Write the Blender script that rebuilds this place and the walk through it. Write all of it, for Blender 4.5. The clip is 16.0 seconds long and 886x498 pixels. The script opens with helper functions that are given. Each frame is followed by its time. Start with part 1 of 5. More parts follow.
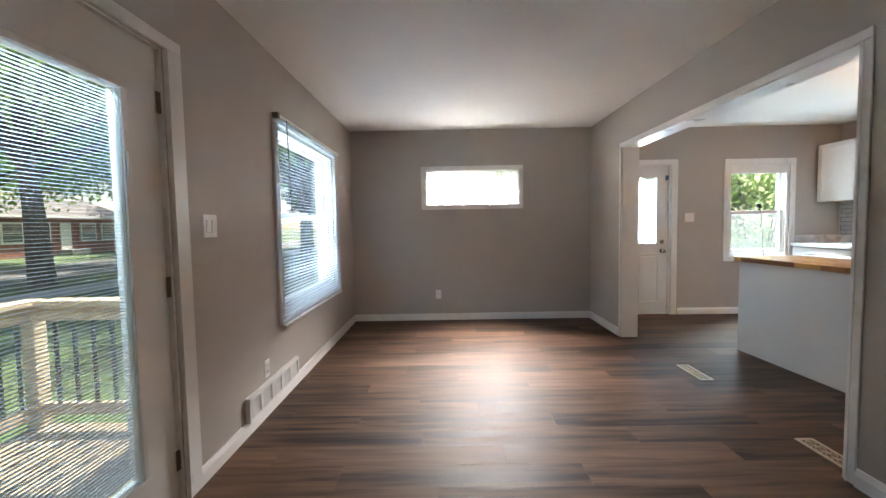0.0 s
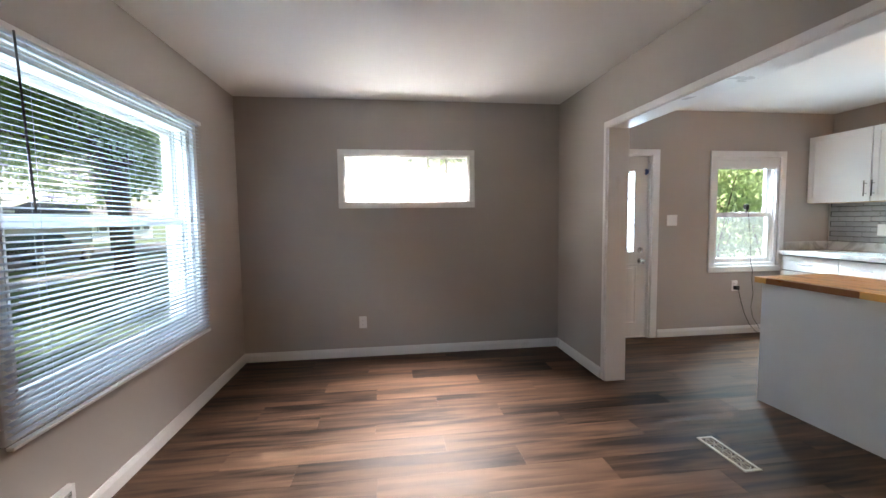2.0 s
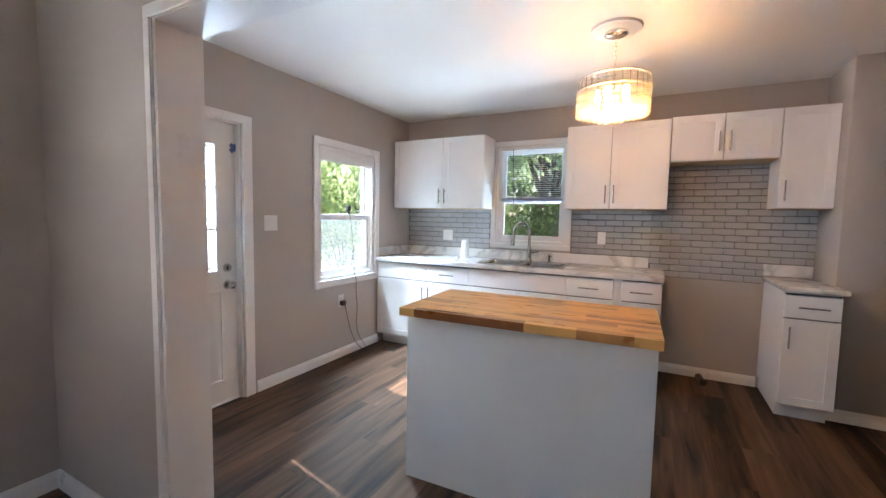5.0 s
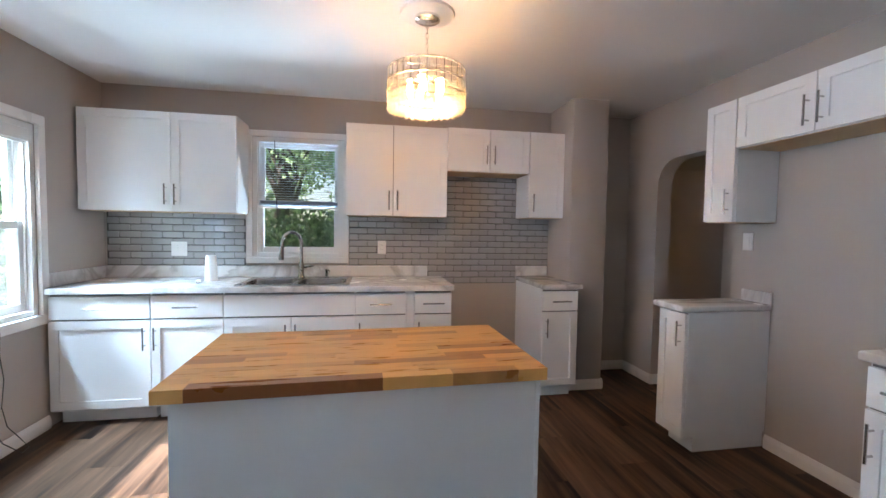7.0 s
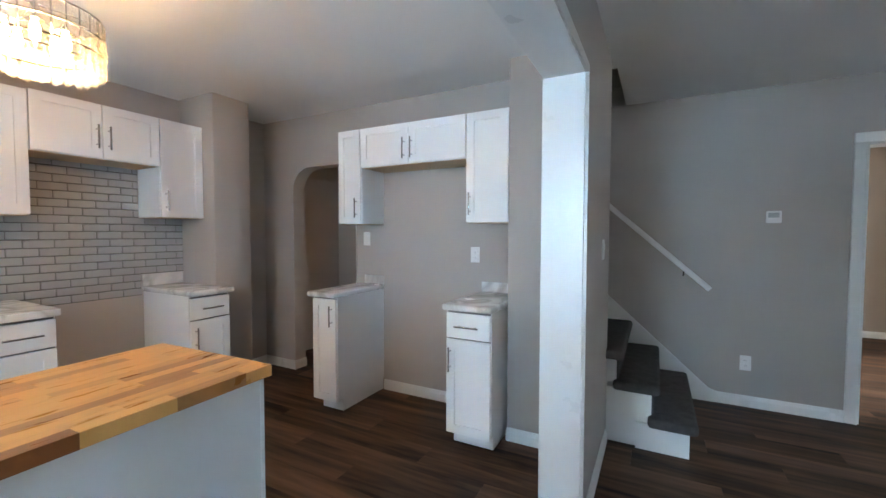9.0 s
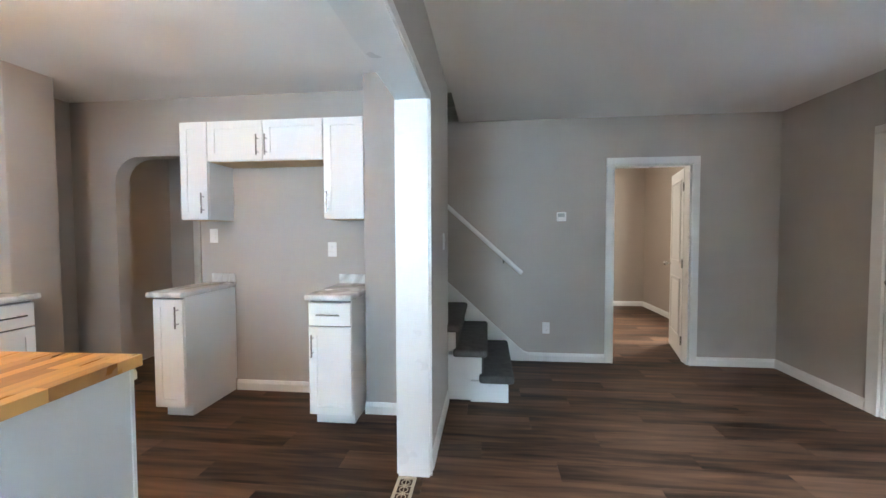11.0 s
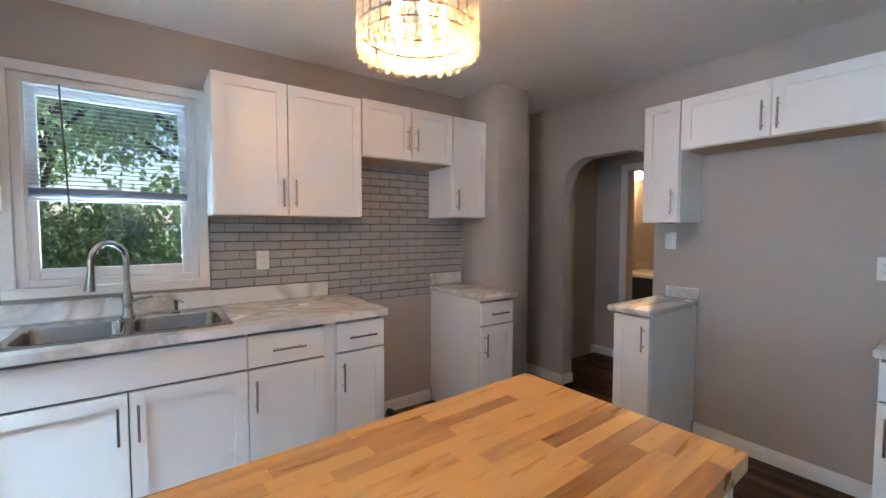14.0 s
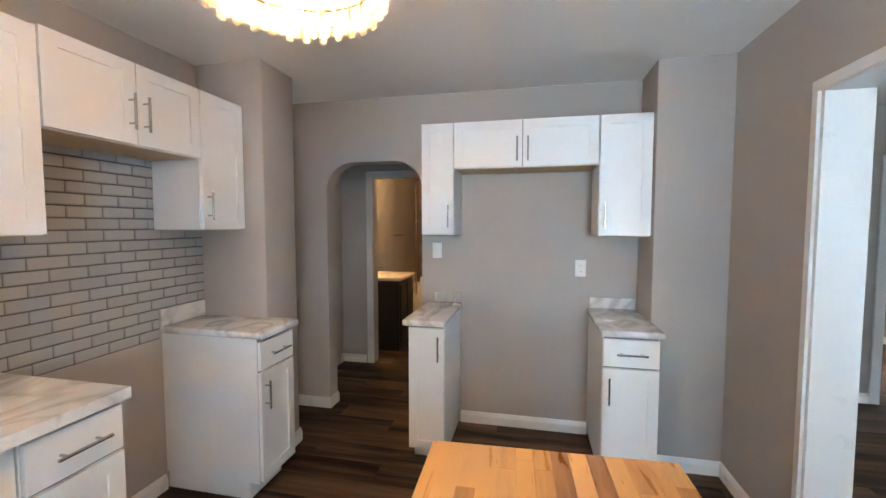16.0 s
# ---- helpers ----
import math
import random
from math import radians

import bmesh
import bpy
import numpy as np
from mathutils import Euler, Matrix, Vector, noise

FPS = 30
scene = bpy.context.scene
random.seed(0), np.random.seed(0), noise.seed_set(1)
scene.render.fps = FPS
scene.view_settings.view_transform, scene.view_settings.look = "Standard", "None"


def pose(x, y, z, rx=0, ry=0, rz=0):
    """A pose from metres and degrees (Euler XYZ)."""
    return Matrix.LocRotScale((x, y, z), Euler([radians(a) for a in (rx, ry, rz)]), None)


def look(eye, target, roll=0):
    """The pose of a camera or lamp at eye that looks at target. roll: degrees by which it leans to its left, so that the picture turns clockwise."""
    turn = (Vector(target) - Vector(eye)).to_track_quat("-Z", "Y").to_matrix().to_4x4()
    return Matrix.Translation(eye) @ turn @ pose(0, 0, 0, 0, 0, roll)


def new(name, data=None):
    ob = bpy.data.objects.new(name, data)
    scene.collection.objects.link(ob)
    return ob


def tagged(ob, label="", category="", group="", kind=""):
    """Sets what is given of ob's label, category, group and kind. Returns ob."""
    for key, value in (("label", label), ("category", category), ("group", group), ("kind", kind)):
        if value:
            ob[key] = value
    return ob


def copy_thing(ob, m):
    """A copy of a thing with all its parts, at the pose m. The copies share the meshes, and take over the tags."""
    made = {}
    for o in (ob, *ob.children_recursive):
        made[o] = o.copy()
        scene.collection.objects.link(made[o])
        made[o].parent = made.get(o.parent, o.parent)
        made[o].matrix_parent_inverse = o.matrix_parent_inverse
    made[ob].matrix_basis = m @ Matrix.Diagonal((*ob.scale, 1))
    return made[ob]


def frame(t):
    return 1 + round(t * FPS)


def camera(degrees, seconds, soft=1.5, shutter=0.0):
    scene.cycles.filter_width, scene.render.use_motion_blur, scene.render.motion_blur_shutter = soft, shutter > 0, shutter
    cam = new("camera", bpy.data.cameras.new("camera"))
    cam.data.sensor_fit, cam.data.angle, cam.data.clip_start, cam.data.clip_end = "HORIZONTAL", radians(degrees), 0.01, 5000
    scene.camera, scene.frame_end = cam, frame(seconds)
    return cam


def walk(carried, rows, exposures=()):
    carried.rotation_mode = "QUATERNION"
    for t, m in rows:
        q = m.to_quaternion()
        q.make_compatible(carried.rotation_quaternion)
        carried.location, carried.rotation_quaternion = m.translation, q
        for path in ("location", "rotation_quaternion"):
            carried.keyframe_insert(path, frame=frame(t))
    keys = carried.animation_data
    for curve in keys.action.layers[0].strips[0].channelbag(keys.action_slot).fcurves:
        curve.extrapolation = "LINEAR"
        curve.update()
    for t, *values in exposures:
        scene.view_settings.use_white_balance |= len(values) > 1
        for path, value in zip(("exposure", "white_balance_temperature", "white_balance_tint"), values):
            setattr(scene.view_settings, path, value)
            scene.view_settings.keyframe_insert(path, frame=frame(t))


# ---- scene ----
cam = camera(94.9, 16.0)
PATH = [
    (0, (0.551, 0.477, 1.228), (0.539, 2.474, 1.112), -1.0),
    (0.5, (0.559, 0.805, 1.235), (0.538, 2.801, 1.115), -0.9),
    (1, (0.616, 1.165, 1.235), (0.649, 3.161, 1.115), -0.9),
    (1.5, (0.673, 1.483, 1.272), (0.8, 3.475, 1.145), -0.8),
    (2, (0.724, 1.78, 1.312), (0.982, 3.759, 1.169), -0.7),
    (2.5, (0.849, 2.057, 1.291), (1.366, 3.984, 1.158), -0.8),
    (3, (0.975, 2.314, 1.318), (1.773, 4.143, 1.181), -0.4),
    (3.5, (1.043, 2.522, 1.323), (2.114, 4.205, 1.183), -0.1),
    (4, (1.149, 2.799, 1.317), (2.54, 4.23, 1.18), 0.2),
    (4.2, (1.25, 2.898, 1.342), (2.724, 4.241, 1.19), 0.4),
    (6.3, (1.945, 3.555, 1.316), (3.94, 3.65, 1.221), 0.8),
    (6.5, (1.991, 3.603, 1.325), (3.988, 3.584, 1.222), 0.8),
    (7, (2.076, 3.732, 1.336), (4.045, 3.392, 1.245), 0.9),
    (7.5, (2.208, 3.851, 1.337), (4.072, 3.13, 1.25), 0.7),
    (8, (2.274, 3.887, 1.336), (3.983, 2.852, 1.26), 0.6),
    (8.5, (2.274, 3.997, 1.368), (3.692, 2.589, 1.28), 0.3),
    (9, (2.147, 4.121, 1.343), (3.076, 2.352, 1.265), 0.1),
    (9.5, (1.935, 4.294, 1.317), (2.332, 2.335, 1.259), -0.1),
    (9.7, (1.891, 4.378, 1.322), (2.095, 2.389, 1.258), -0.2),
    (11.8, (2.352, 4.466, 1.302), (2.618, 2.486, 1.209), -0.2),
    (12, (2.41, 4.455, 1.301), (2.965, 2.536, 1.211), -0.2),
    (12.5, (2.531, 4.413, 1.324), (3.853, 2.915, 1.232), 0.1),
    (13, (2.663, 4.355, 1.323), (4.289, 3.194, 1.231), 0.2),
    (13.5, (2.784, 4.316, 1.364), (4.432, 3.186, 1.26), 0.1),
    (14, (3.014, 4.203, 1.374), (4.638, 3.041, 1.274), 0.1),
    (14.5, (3.064, 4.046, 1.452), (4.556, 2.72, 1.322), 0.1),
    (15, (3.282, 4.193, 1.416), (4.198, 2.417, 1.323), 0.0),
    (15.5, (3.487, 4.244, 1.466), (3.968, 2.306, 1.353), -0.1),
    (16, (3.698, 4.247, 1.482), (4.121, 2.296, 1.364), -0.0),
]
EXPOSURES = [(0, 2.4, 7100, 13), (2, 2.2, 7100, 15), (3, 2.25, 7000, 17), (4.2, 2.5, 6900, 18), (6.5, 2.2, 6400, 15), (8.4, 2.35, 6200, 11), (9.0, 2.65, 5800, 4), (9.5, 3.25, 5650, 2), (12, 3.0, 6600, 10), (12.5, 2.5, 6700, 12), (13, 2.25, 6200, 11), (14, 2.25, 6200, 12), (15, 2.45, 6200, 11), (16, 2.75, 6200, 6)]
walk(cam, [(t, look(eye, target, roll)) for t, eye, target, roll in PATH], exposures=EXPOSURES)

# ---- world, sun and window light ----
world = bpy.data.worlds.new("world")
scene.world = world
world.use_nodes = True
wn = world.node_tree
sky = wn.nodes.new("ShaderNodeTexSky")
sky.sky_type = "NISHITA"
sky.sun_disc = False
sky.sun_elevation = radians(45)
sky.sun_rotation = radians(12)
wn.links.new(sky.outputs[0], wn.nodes["Background"].inputs[0])
wn.nodes["Background"].inputs[1].default_value = 0.05

sun = new("sun", bpy.data.lights.new("sun", "SUN"))
sun.data.energy, sun.data.angle, sun.data.color = 5.0, radians(0.5), (1.0, 0.95, 0.87)
sun.matrix_world = look((1.7, 8, 8.0), (0, 0, 0))


def window_light(name, eye, target, w, h, power, color=(0.57, 0.81, 1.0)):
    ob = new(name, bpy.data.lights.new(name, "AREA"))
    ob.data.shape, ob.data.size, ob.data.size_y = "RECTANGLE", w, h
    ob.data.energy, ob.data.color = power, color
    ob.matrix_world = look(eye, target)
    return ob


hi = window_light("window_light_high", (0.905, 5.90, 1.705), (0.6, 4.5, 0.0), 1.18, 0.42, 58, (0.98, 0.96, 1.0))
hi.data.spread = radians(70)
bd = window_light("window_light_back_door", (3.07, 5.97, 1.37), (3.2, 3.5, 0.9), 0.52, 0.85, 20)
bd.data.spread = radians(110)
window_light("window_light_bedroom", (-0.86, -0.95, 1.4), (2, -1.1, 1.0), 0.95, 1.1, 26, (1.0, 0.93, 0.85))
# sky and sunlit ground, from the sills up into the rooms
window_light("window_light_west", (-0.96, 4.12, 0.36), (0.6, 4.12, 2.4), 1.3, 0.24, 30)
window_light("window_light_west_sky", (-1.3, 4.12, 2.45), (3.0, 4.0, 0.9), 1.3, 0.4, 36)
window_light("window_light_front_door", (-1.25, 1.72, 2.35), (0.9, 1.72, 0.5), 0.7, 0.4, 20)
window_light("window_light_kitchen_north", (4.65, 6.16, 0.66), (4.3, 4.0, 1.6), 0.70, 0.26, 5)
ks = window_light("window_light_kitchen_sky", (4.65, 6.35, 2.35), (4.8, 3.4, 0.5), 0.80, 0.40, 72)
ks.data.spread = radians(115)
window_light("window_light_sink", (6.12, 4.35, 0.98), (4.2, 4.0, 1.6), 0.62, 0.24, 13)

# ---- materials ----


def mat(name, color, rough=0.5, metal=0.0, var=0.06, scale=8.0, bump=0.0, bump_scale=120.0, coat=0.0, spec=0.5, stretch=None, rand=0.0, rough_var=0.06):
    m = bpy.data.materials.new(name)
    m.use_nodes = True
    nt = m.node_tree
    b = nt.nodes["Principled BSDF"]
    b.inputs["Roughness"].default_value, b.inputs["Metallic"].default_value = rough, metal
    b.inputs["Coat Weight"].default_value, b.inputs["Specular IOR Level"].default_value = coat, spec
    tc = nt.nodes.new("ShaderNodeTexCoord")
    src = tc.outputs["Object"]
    if stretch:
        mp = nt.nodes.new("ShaderNodeMapping")
        mp.inputs["Scale"].default_value = stretch
        nt.links.new(src, mp.inputs[0])
        src = mp.outputs[0]
    n1, n2 = nt.nodes.new("ShaderNodeTexNoise"), nt.nodes.new("ShaderNodeTexNoise")
    n1.inputs["Scale"].default_value, n1.inputs["Detail"].default_value = scale, 5
    n2.inputs["Scale"].default_value, n2.inputs["Detail"].default_value = scale * 0.13, 3
    nt.links.new(src, n1.inputs["Vector"])
    nt.links.new(src, n2.inputs["Vector"])
    add = nt.nodes.new("ShaderNodeMath")
    add.operation = "ADD"
    nt.links.new(n1.outputs[0], add.inputs[0])
    nt.links.new(n2.outputs[0], add.inputs[1])
    last = add.outputs[0]
    if rand:
        oi, ma = nt.nodes.new("ShaderNodeObjectInfo"), nt.nodes.new("ShaderNodeMath")
        ma.operation, ma.inputs[1].default_value = "MULTIPLY_ADD", rand
        nt.links.new(oi.outputs["Random"], ma.inputs[0])
        nt.links.new(last, ma.inputs[2])
        last = ma.outputs[0]
    rg = nt.nodes.new("ShaderNodeMapRange")
    rg.inputs[1].default_value, rg.inputs[2].default_value = 0.6, 1.4 + rand
    rg.inputs[3].default_value, rg.inputs[4].default_value = 1 - var, 1 + var
    nt.links.new(last, rg.inputs[0])
    mul = nt.nodes.new("ShaderNodeVectorMath")
    mul.operation = "SCALE"
    mul.inputs[0].default_value = color
    nt.links.new(rg.outputs[0], mul.inputs["Scale"])
    nt.links.new(mul.outputs[0], b.inputs["Base Color"])
    rr = nt.nodes.new("ShaderNodeMapRange")
    rr.inputs[1].default_value, rr.inputs[2].default_value = 0.3, 0.7
    rr.inputs[3].default_value, rr.inputs[4].default_value = max(0.02, rough - rough_var), min(1, rough + rough_var)
    nt.links.new(n1.outputs[0], rr.inputs[0])
    nt.links.new(rr.outputs[0], b.inputs["Roughness"])
    if bump:
        n3, bp = nt.nodes.new("ShaderNodeTexNoise"), nt.nodes.new("ShaderNodeBump")
        n3.inputs["Scale"].default_value, n3.inputs["Detail"].default_value = bump_scale, 3
        bp.inputs["Strength"].default_value, bp.inputs["Distance"].default_value = bump, 0.003
        nt.links.new(src, n3.inputs["Vector"])
        nt.links.new(n3.outputs[0], bp.inputs["Height"])
        nt.links.new(bp.outputs[0], b.inputs["Normal"])
    return m


def wood_mat(name, dark, light, axis_scale, rough, rand, grain=14.0, reach=1.0, spec=0.5, lo=0.62, hi=1.28, skew=1.0, gloss_var=0.10, relief=0.25):
    """Plank or stave wood: long grain in object space, each piece shifted and toned by its own random value."""
    m = bpy.data.materials.new(name)
    m.use_nodes = True
    nt = m.node_tree
    b = nt.nodes["Principled BSDF"]
    b.inputs["Specular IOR Level"].default_value = spec
    tc, oi = nt.nodes.new("ShaderNodeTexCoord"), nt.nodes.new("ShaderNodeObjectInfo")
    off = nt.nodes.new("ShaderNodeVectorMath")
    off.operation = "MULTIPLY_ADD"
    off.inputs[1].default_value = (37.0, 53.0, 11.0)
    nt.links.new(oi.outputs["Random"], off.inputs[0])
    nt.links.new(tc.outputs["Object"], off.inputs[2])
    mp = nt.nodes.new("ShaderNodeMapping")
    mp.inputs["Scale"].default_value = axis_scale
    nt.links.new(off.outputs[0], mp.inputs[0])
    n1, n2, n3 = [nt.nodes.new("ShaderNodeTexNoise") for _ in range(3)]
    for n, s, d in ((n1, grain, 6), (n2, grain * 0.22, 4), (n3, grain * 4, 3)):
        n.inputs["Scale"].default_value, n.inputs["Detail"].default_value = s, d
        n.inputs["Distortion"].default_value = 0.6
        nt.links.new(mp.outputs[0], n.inputs["Vector"])
    a = nt.nodes.new("ShaderNodeMath")
    a.operation = "MULTIPLY_ADD"
    a.inputs[1].default_value = 0.9
    nt.links.new(n2.outputs[0], a.inputs[0])
    nt.links.new(n1.outputs[0], a.inputs[2])
    r, sk_ = nt.nodes.new("ShaderNodeMath"), nt.nodes.new("ShaderNodeMath")
    r.operation, r.inputs[1].default_value = "MULTIPLY_ADD", rand
    sk_.operation, sk_.inputs[1].default_value = "POWER", skew
    nt.links.new(oi.outputs["Random"], sk_.inputs[0])
    nt.links.new(sk_.outputs[0], r.inputs[0])
    nt.links.new(a.outputs[0], r.inputs[2])
    rg = nt.nodes.new("ShaderNodeMapRange")
    rg.inputs[1].default_value, rg.inputs[2].default_value = lo, hi + rand * reach
    nt.links.new(r.outputs[0], rg.inputs[0])
    mix = nt.nodes.new("ShaderNodeMix")
    mix.data_type = "RGBA"
    mix.inputs["A"].default_value, mix.inputs["B"].default_value = (*dark, 1), (*light, 1)
    nt.links.new(rg.outputs[0], mix.inputs["Factor"])
    nt.links.new(mix.outputs["Result"], b.inputs["Base Color"])
    rr = nt.nodes.new("ShaderNodeMapRange")
    rr.inputs[3].default_value, rr.inputs[4].default_value = rough - gloss_var, rough + gloss_var * 1.2
    rr.inputs[1].default_value, rr.inputs[2].default_value = 0.3, 0.7
    nt.links.new(n1.outputs[0], rr.inputs[0])
    nt.links.new(rr.outputs[0], b.inputs["Roughness"])
    bp = nt.nodes.new("ShaderNodeBump")
    bp.inputs["Strength"].default_value, bp.inputs["Distance"].default_value = relief, 0.0012
    nt.links.new(n3.outputs[0], bp.inputs["Height"])
    nt.links.new(bp.outputs[0], b.inputs["Normal"])
    return m


def marble_mat(name):
    m = mat(name, (0.68, 0.675, 0.665), 0.22, var=0.07, scale=5)
    nt = m.node_tree
    b = nt.nodes["Principled BSDF"]
    base = b.inputs["Base Color"].links[0].from_socket
    tc = nt.nodes.new("ShaderNodeTexCoord")
    n = nt.nodes.new("ShaderNodeTexNoise")
    n.inputs["Scale"].default_value, n.inputs["Detail"].default_value, n.inputs["Distortion"].default_value = 3.0, 7, 1.4
    mp = nt.nodes.new("ShaderNodeMapping")
    mp.inputs["Scale"].default_value, mp.inputs["Rotation"].default_value = (1.1, 0.75, 1.0), (0, 0, 0.7)
    nt.links.new(tc.outputs["Object"], mp.inputs[0])
    nt.links.new(mp.outputs[0], n.inputs["Vector"])
    cr = nt.nodes.new("ShaderNodeValToRGB")
    el = cr.color_ramp.elements
    el[0].position, el[0].color = 0.43, (0, 0, 0, 1)
    el[1].position, el[1].color = 0.62, (0, 0, 0, 1)
    e = cr.color_ramp.elements.new(0.50)
    e.color = (0.6, 0.6, 0.6, 1)
    nt.links.new(n.outputs[0], cr.inputs[0])
    mix = nt.nodes.new("ShaderNodeMix")
    mix.data_type = "RGBA"
    mix.inputs["B"].default_value = (0.33, 0.315, 0.30, 1)
    nt.links.new(cr.outputs[0], mix.inputs["Factor"])
    nt.links.new(base, mix.inputs["A"])
    nt.links.new(mix.outputs["Result"], b.inputs["Base Color"])
    return m


def clear_mat(name, tint=(1, 1, 1), gloss=0.08, rough=0.02, noise_scale=0.0):
    """Thin clear pane: lets light straight through, with a fresnel-driven gloss."""
    m = bpy.data.materials.new(name)
    m.use_nodes = True
    nt = m.node_tree
    nt.nodes.remove(nt.nodes["Principled BSDF"])
    t, g, mx = nt.nodes.new("ShaderNodeBsdfTransparent"), nt.nodes.new("ShaderNodeBsdfGlossy"), nt.nodes.new("ShaderNodeMixShader")
    t.inputs[0].default_value = (*tint, 1)
    g.inputs["Roughness"].default_value = rough
    fr, pw = nt.nodes.new("ShaderNodeLayerWeight"), nt.nodes.new("ShaderNodeMath")
    pw.operation, pw.inputs[1].default_value = "POWER", 4.0
    ma = nt.nodes.new("ShaderNodeMath")
    ma.operation, ma.inputs[1].default_value, ma.inputs[2].default_value = "MULTIPLY_ADD", 0.7, gloss - 0.02
    nt.links.new(fr.outputs["Facing"], pw.inputs[0])
    nt.links.new(pw.outputs[0], ma.inputs[0])
    nt.links.new(ma.outputs[0], mx.inputs[0])
    nt.links.new(t.outputs[0], mx.inputs[1])
    nt.links.new(g.outputs[0], mx.inputs[2])
    nt.links.new(mx.outputs[0], nt.nodes["Material Output"].inputs[0])
    if noise_scale:
        tc, n, bp = nt.nodes.new("ShaderNodeTexCoord"), nt.nodes.new("ShaderNodeTexNoise"), nt.nodes.new("ShaderNodeBump")
        n.inputs["Scale"].default_value = noise_scale
        bp.inputs["Distance"].default_value = 0.01
        nt.links.new(tc.outputs["Object"], n.inputs["Vector"])
        nt.links.new(n.outputs[0], bp.inputs["Height"])
        nt.links.new(bp.outputs[0], g.inputs["Normal"])
        nt.links.new(bp.outputs[0], fr.inputs["Normal"])
    return m


def glass_block_mat(name, tint=(0.93, 0.96, 0.97), gloss=0.12, rough=0.12, ripple=60, cells=18, least=0.35, most=0.85):
    m = clear_mat(name, tint, gloss, rough, ripple)
    nt = m.node_tree
    mx = [n for n in nt.nodes if n.type == "MIX_SHADER"][0]
    tr = [n for n in nt.nodes if n.type == "BSDF_TRANSPARENT"][0]
    tl, m2 = nt.nodes.new("ShaderNodeBsdfTranslucent"), nt.nodes.new("ShaderNodeMixShader")
    tl.inputs[0].default_value = (0.9, 0.93, 0.95, 1)
    tc, n, rg = nt.nodes.new("ShaderNodeTexCoord"), nt.nodes.new("ShaderNodeTexNoise"), nt.nodes.new("ShaderNodeMapRange")
    n.inputs["Scale"].default_value, n.inputs["Detail"].default_value, n.inputs["Distortion"].default_value = cells, 2, 1.5
    rg.inputs[1].default_value, rg.inputs[2].default_value, rg.inputs[3].default_value, rg.inputs[4].default_value = 0.4, 0.6, least, most
    nt.links.new(tc.outputs["Object"], n.inputs["Vector"])
    nt.links.new(n.outputs[0], rg.inputs[0])
    nt.links.new(rg.outputs[0], m2.inputs[0])
    nt.links.new(tr.outputs[0], m2.inputs[1])
    nt.links.new(tl.outputs[0], m2.inputs[2])
    nt.links.new(m2.outputs[0], mx.inputs[1])
    return m


def glow_mat(name, color, strength):
    m = bpy.data.materials.new(name)
    m.use_nodes = True
    b = m.node_tree.nodes["Principled BSDF"]
    b.inputs["Emission Color"].default_value, b.inputs["Emission Strength"].default_value = (*color, 1), strength
    return m


def leaf_mat(name, color, through_color, var=0.45, share=0.45):
    m = mat(name, color, 0.55, var=var, scale=3.0)
    nt = m.node_tree
    b = nt.nodes["Principled BSDF"]
    tl, mx = nt.nodes.new("ShaderNodeBsdfTranslucent"), nt.nodes.new("ShaderNodeMixShader")
    tl.inputs[0].default_value = (*through_color, 1)
    mx.inputs[0].default_value = share
    nt.links.new(b.outputs[0], mx.inputs[1])
    nt.links.new(tl.outputs[0], mx.inputs[2])
    nt.links.new(mx.outputs[0], nt.nodes["Material Output"].inputs[0])
    return m


M_WALL = mat("greige_wall_paint", (0.41, 0.37, 0.335), 0.62, var=0.035, scale=3, bump=0.12, bump_scale=260)
M_CEIL = mat("white_ceiling_paint", (0.80, 0.785, 0.76), 0.8, var=0.03, scale=2, bump=0.15, bump_scale=180)
M_TRIM = mat("white_trim_paint", (0.74, 0.73, 0.71), 0.32, var=0.03, scale=5, bump=0.05, bump_scale=90)
M_DOOR = mat("white_door_paint", (0.70, 0.69, 0.67), 0.38, var=0.03, scale=5, bump=0.06, bump_scale=70)
M_CAB = mat("white_cabinet_lacquer", (0.78, 0.775, 0.765), 0.33, var=0.025, scale=4, bump=0.03, bump_scale=60)
M_CABSIDE = mat("white_cabinet_side", (0.72, 0.715, 0.71), 0.45, var=0.03, scale=5)
M_RAW = mat("birch_ply_underside", (0.52, 0.36, 0.20), 0.55, var=0.15, scale=6, stretch=(1, 6, 1))
# grey that paints the shade in narrow gaps and recesses
M_GAP = mat("painted_gap_shade", (0.2, 0.195, 0.19), 0.7)
M_PLANK = wood_mat("dark_vinyl_plank", (0.012, 0.0068, 0.0048), (0.150, 0.086, 0.054), (0.30, 3.4, 1.0), 0.52, 0.16, grain=5.0, lo=0.80, hi=1.14, spec=0.12, gloss_var=0.07, relief=0.25)
M_FLOORBASE = mat("plank_joint_black", (0.012, 0.009, 0.007), 0.8)
M_STAVE = wood_mat("butcher_block_stave", (0.20, 0.068, 0.016), (0.62, 0.325, 0.10), (7.0, 0.8, 1.0), 0.30, 1.5, grain=8.0, reach=0.62, skew=0.42, lo=1.05, gloss_var=0.04, relief=0.12)
M_MARBLE = marble_mat("marble_laminate")
M_ISLAND = mat("pale_grey_island_panel", (0.66, 0.67, 0.665), 0.5, var=0.02, scale=4)
M_TILE = mat("grey_glass_tile", (0.37, 0.37, 0.368), 0.07, var=0.12, scale=2.5, rand=0.8, coat=0.8, rough_var=0.03, bump=0.5, bump_scale=22)
M_GROUT = mat("dark_grey_grout", (0.08, 0.078, 0.075), 0.8, var=0.12, scale=30)
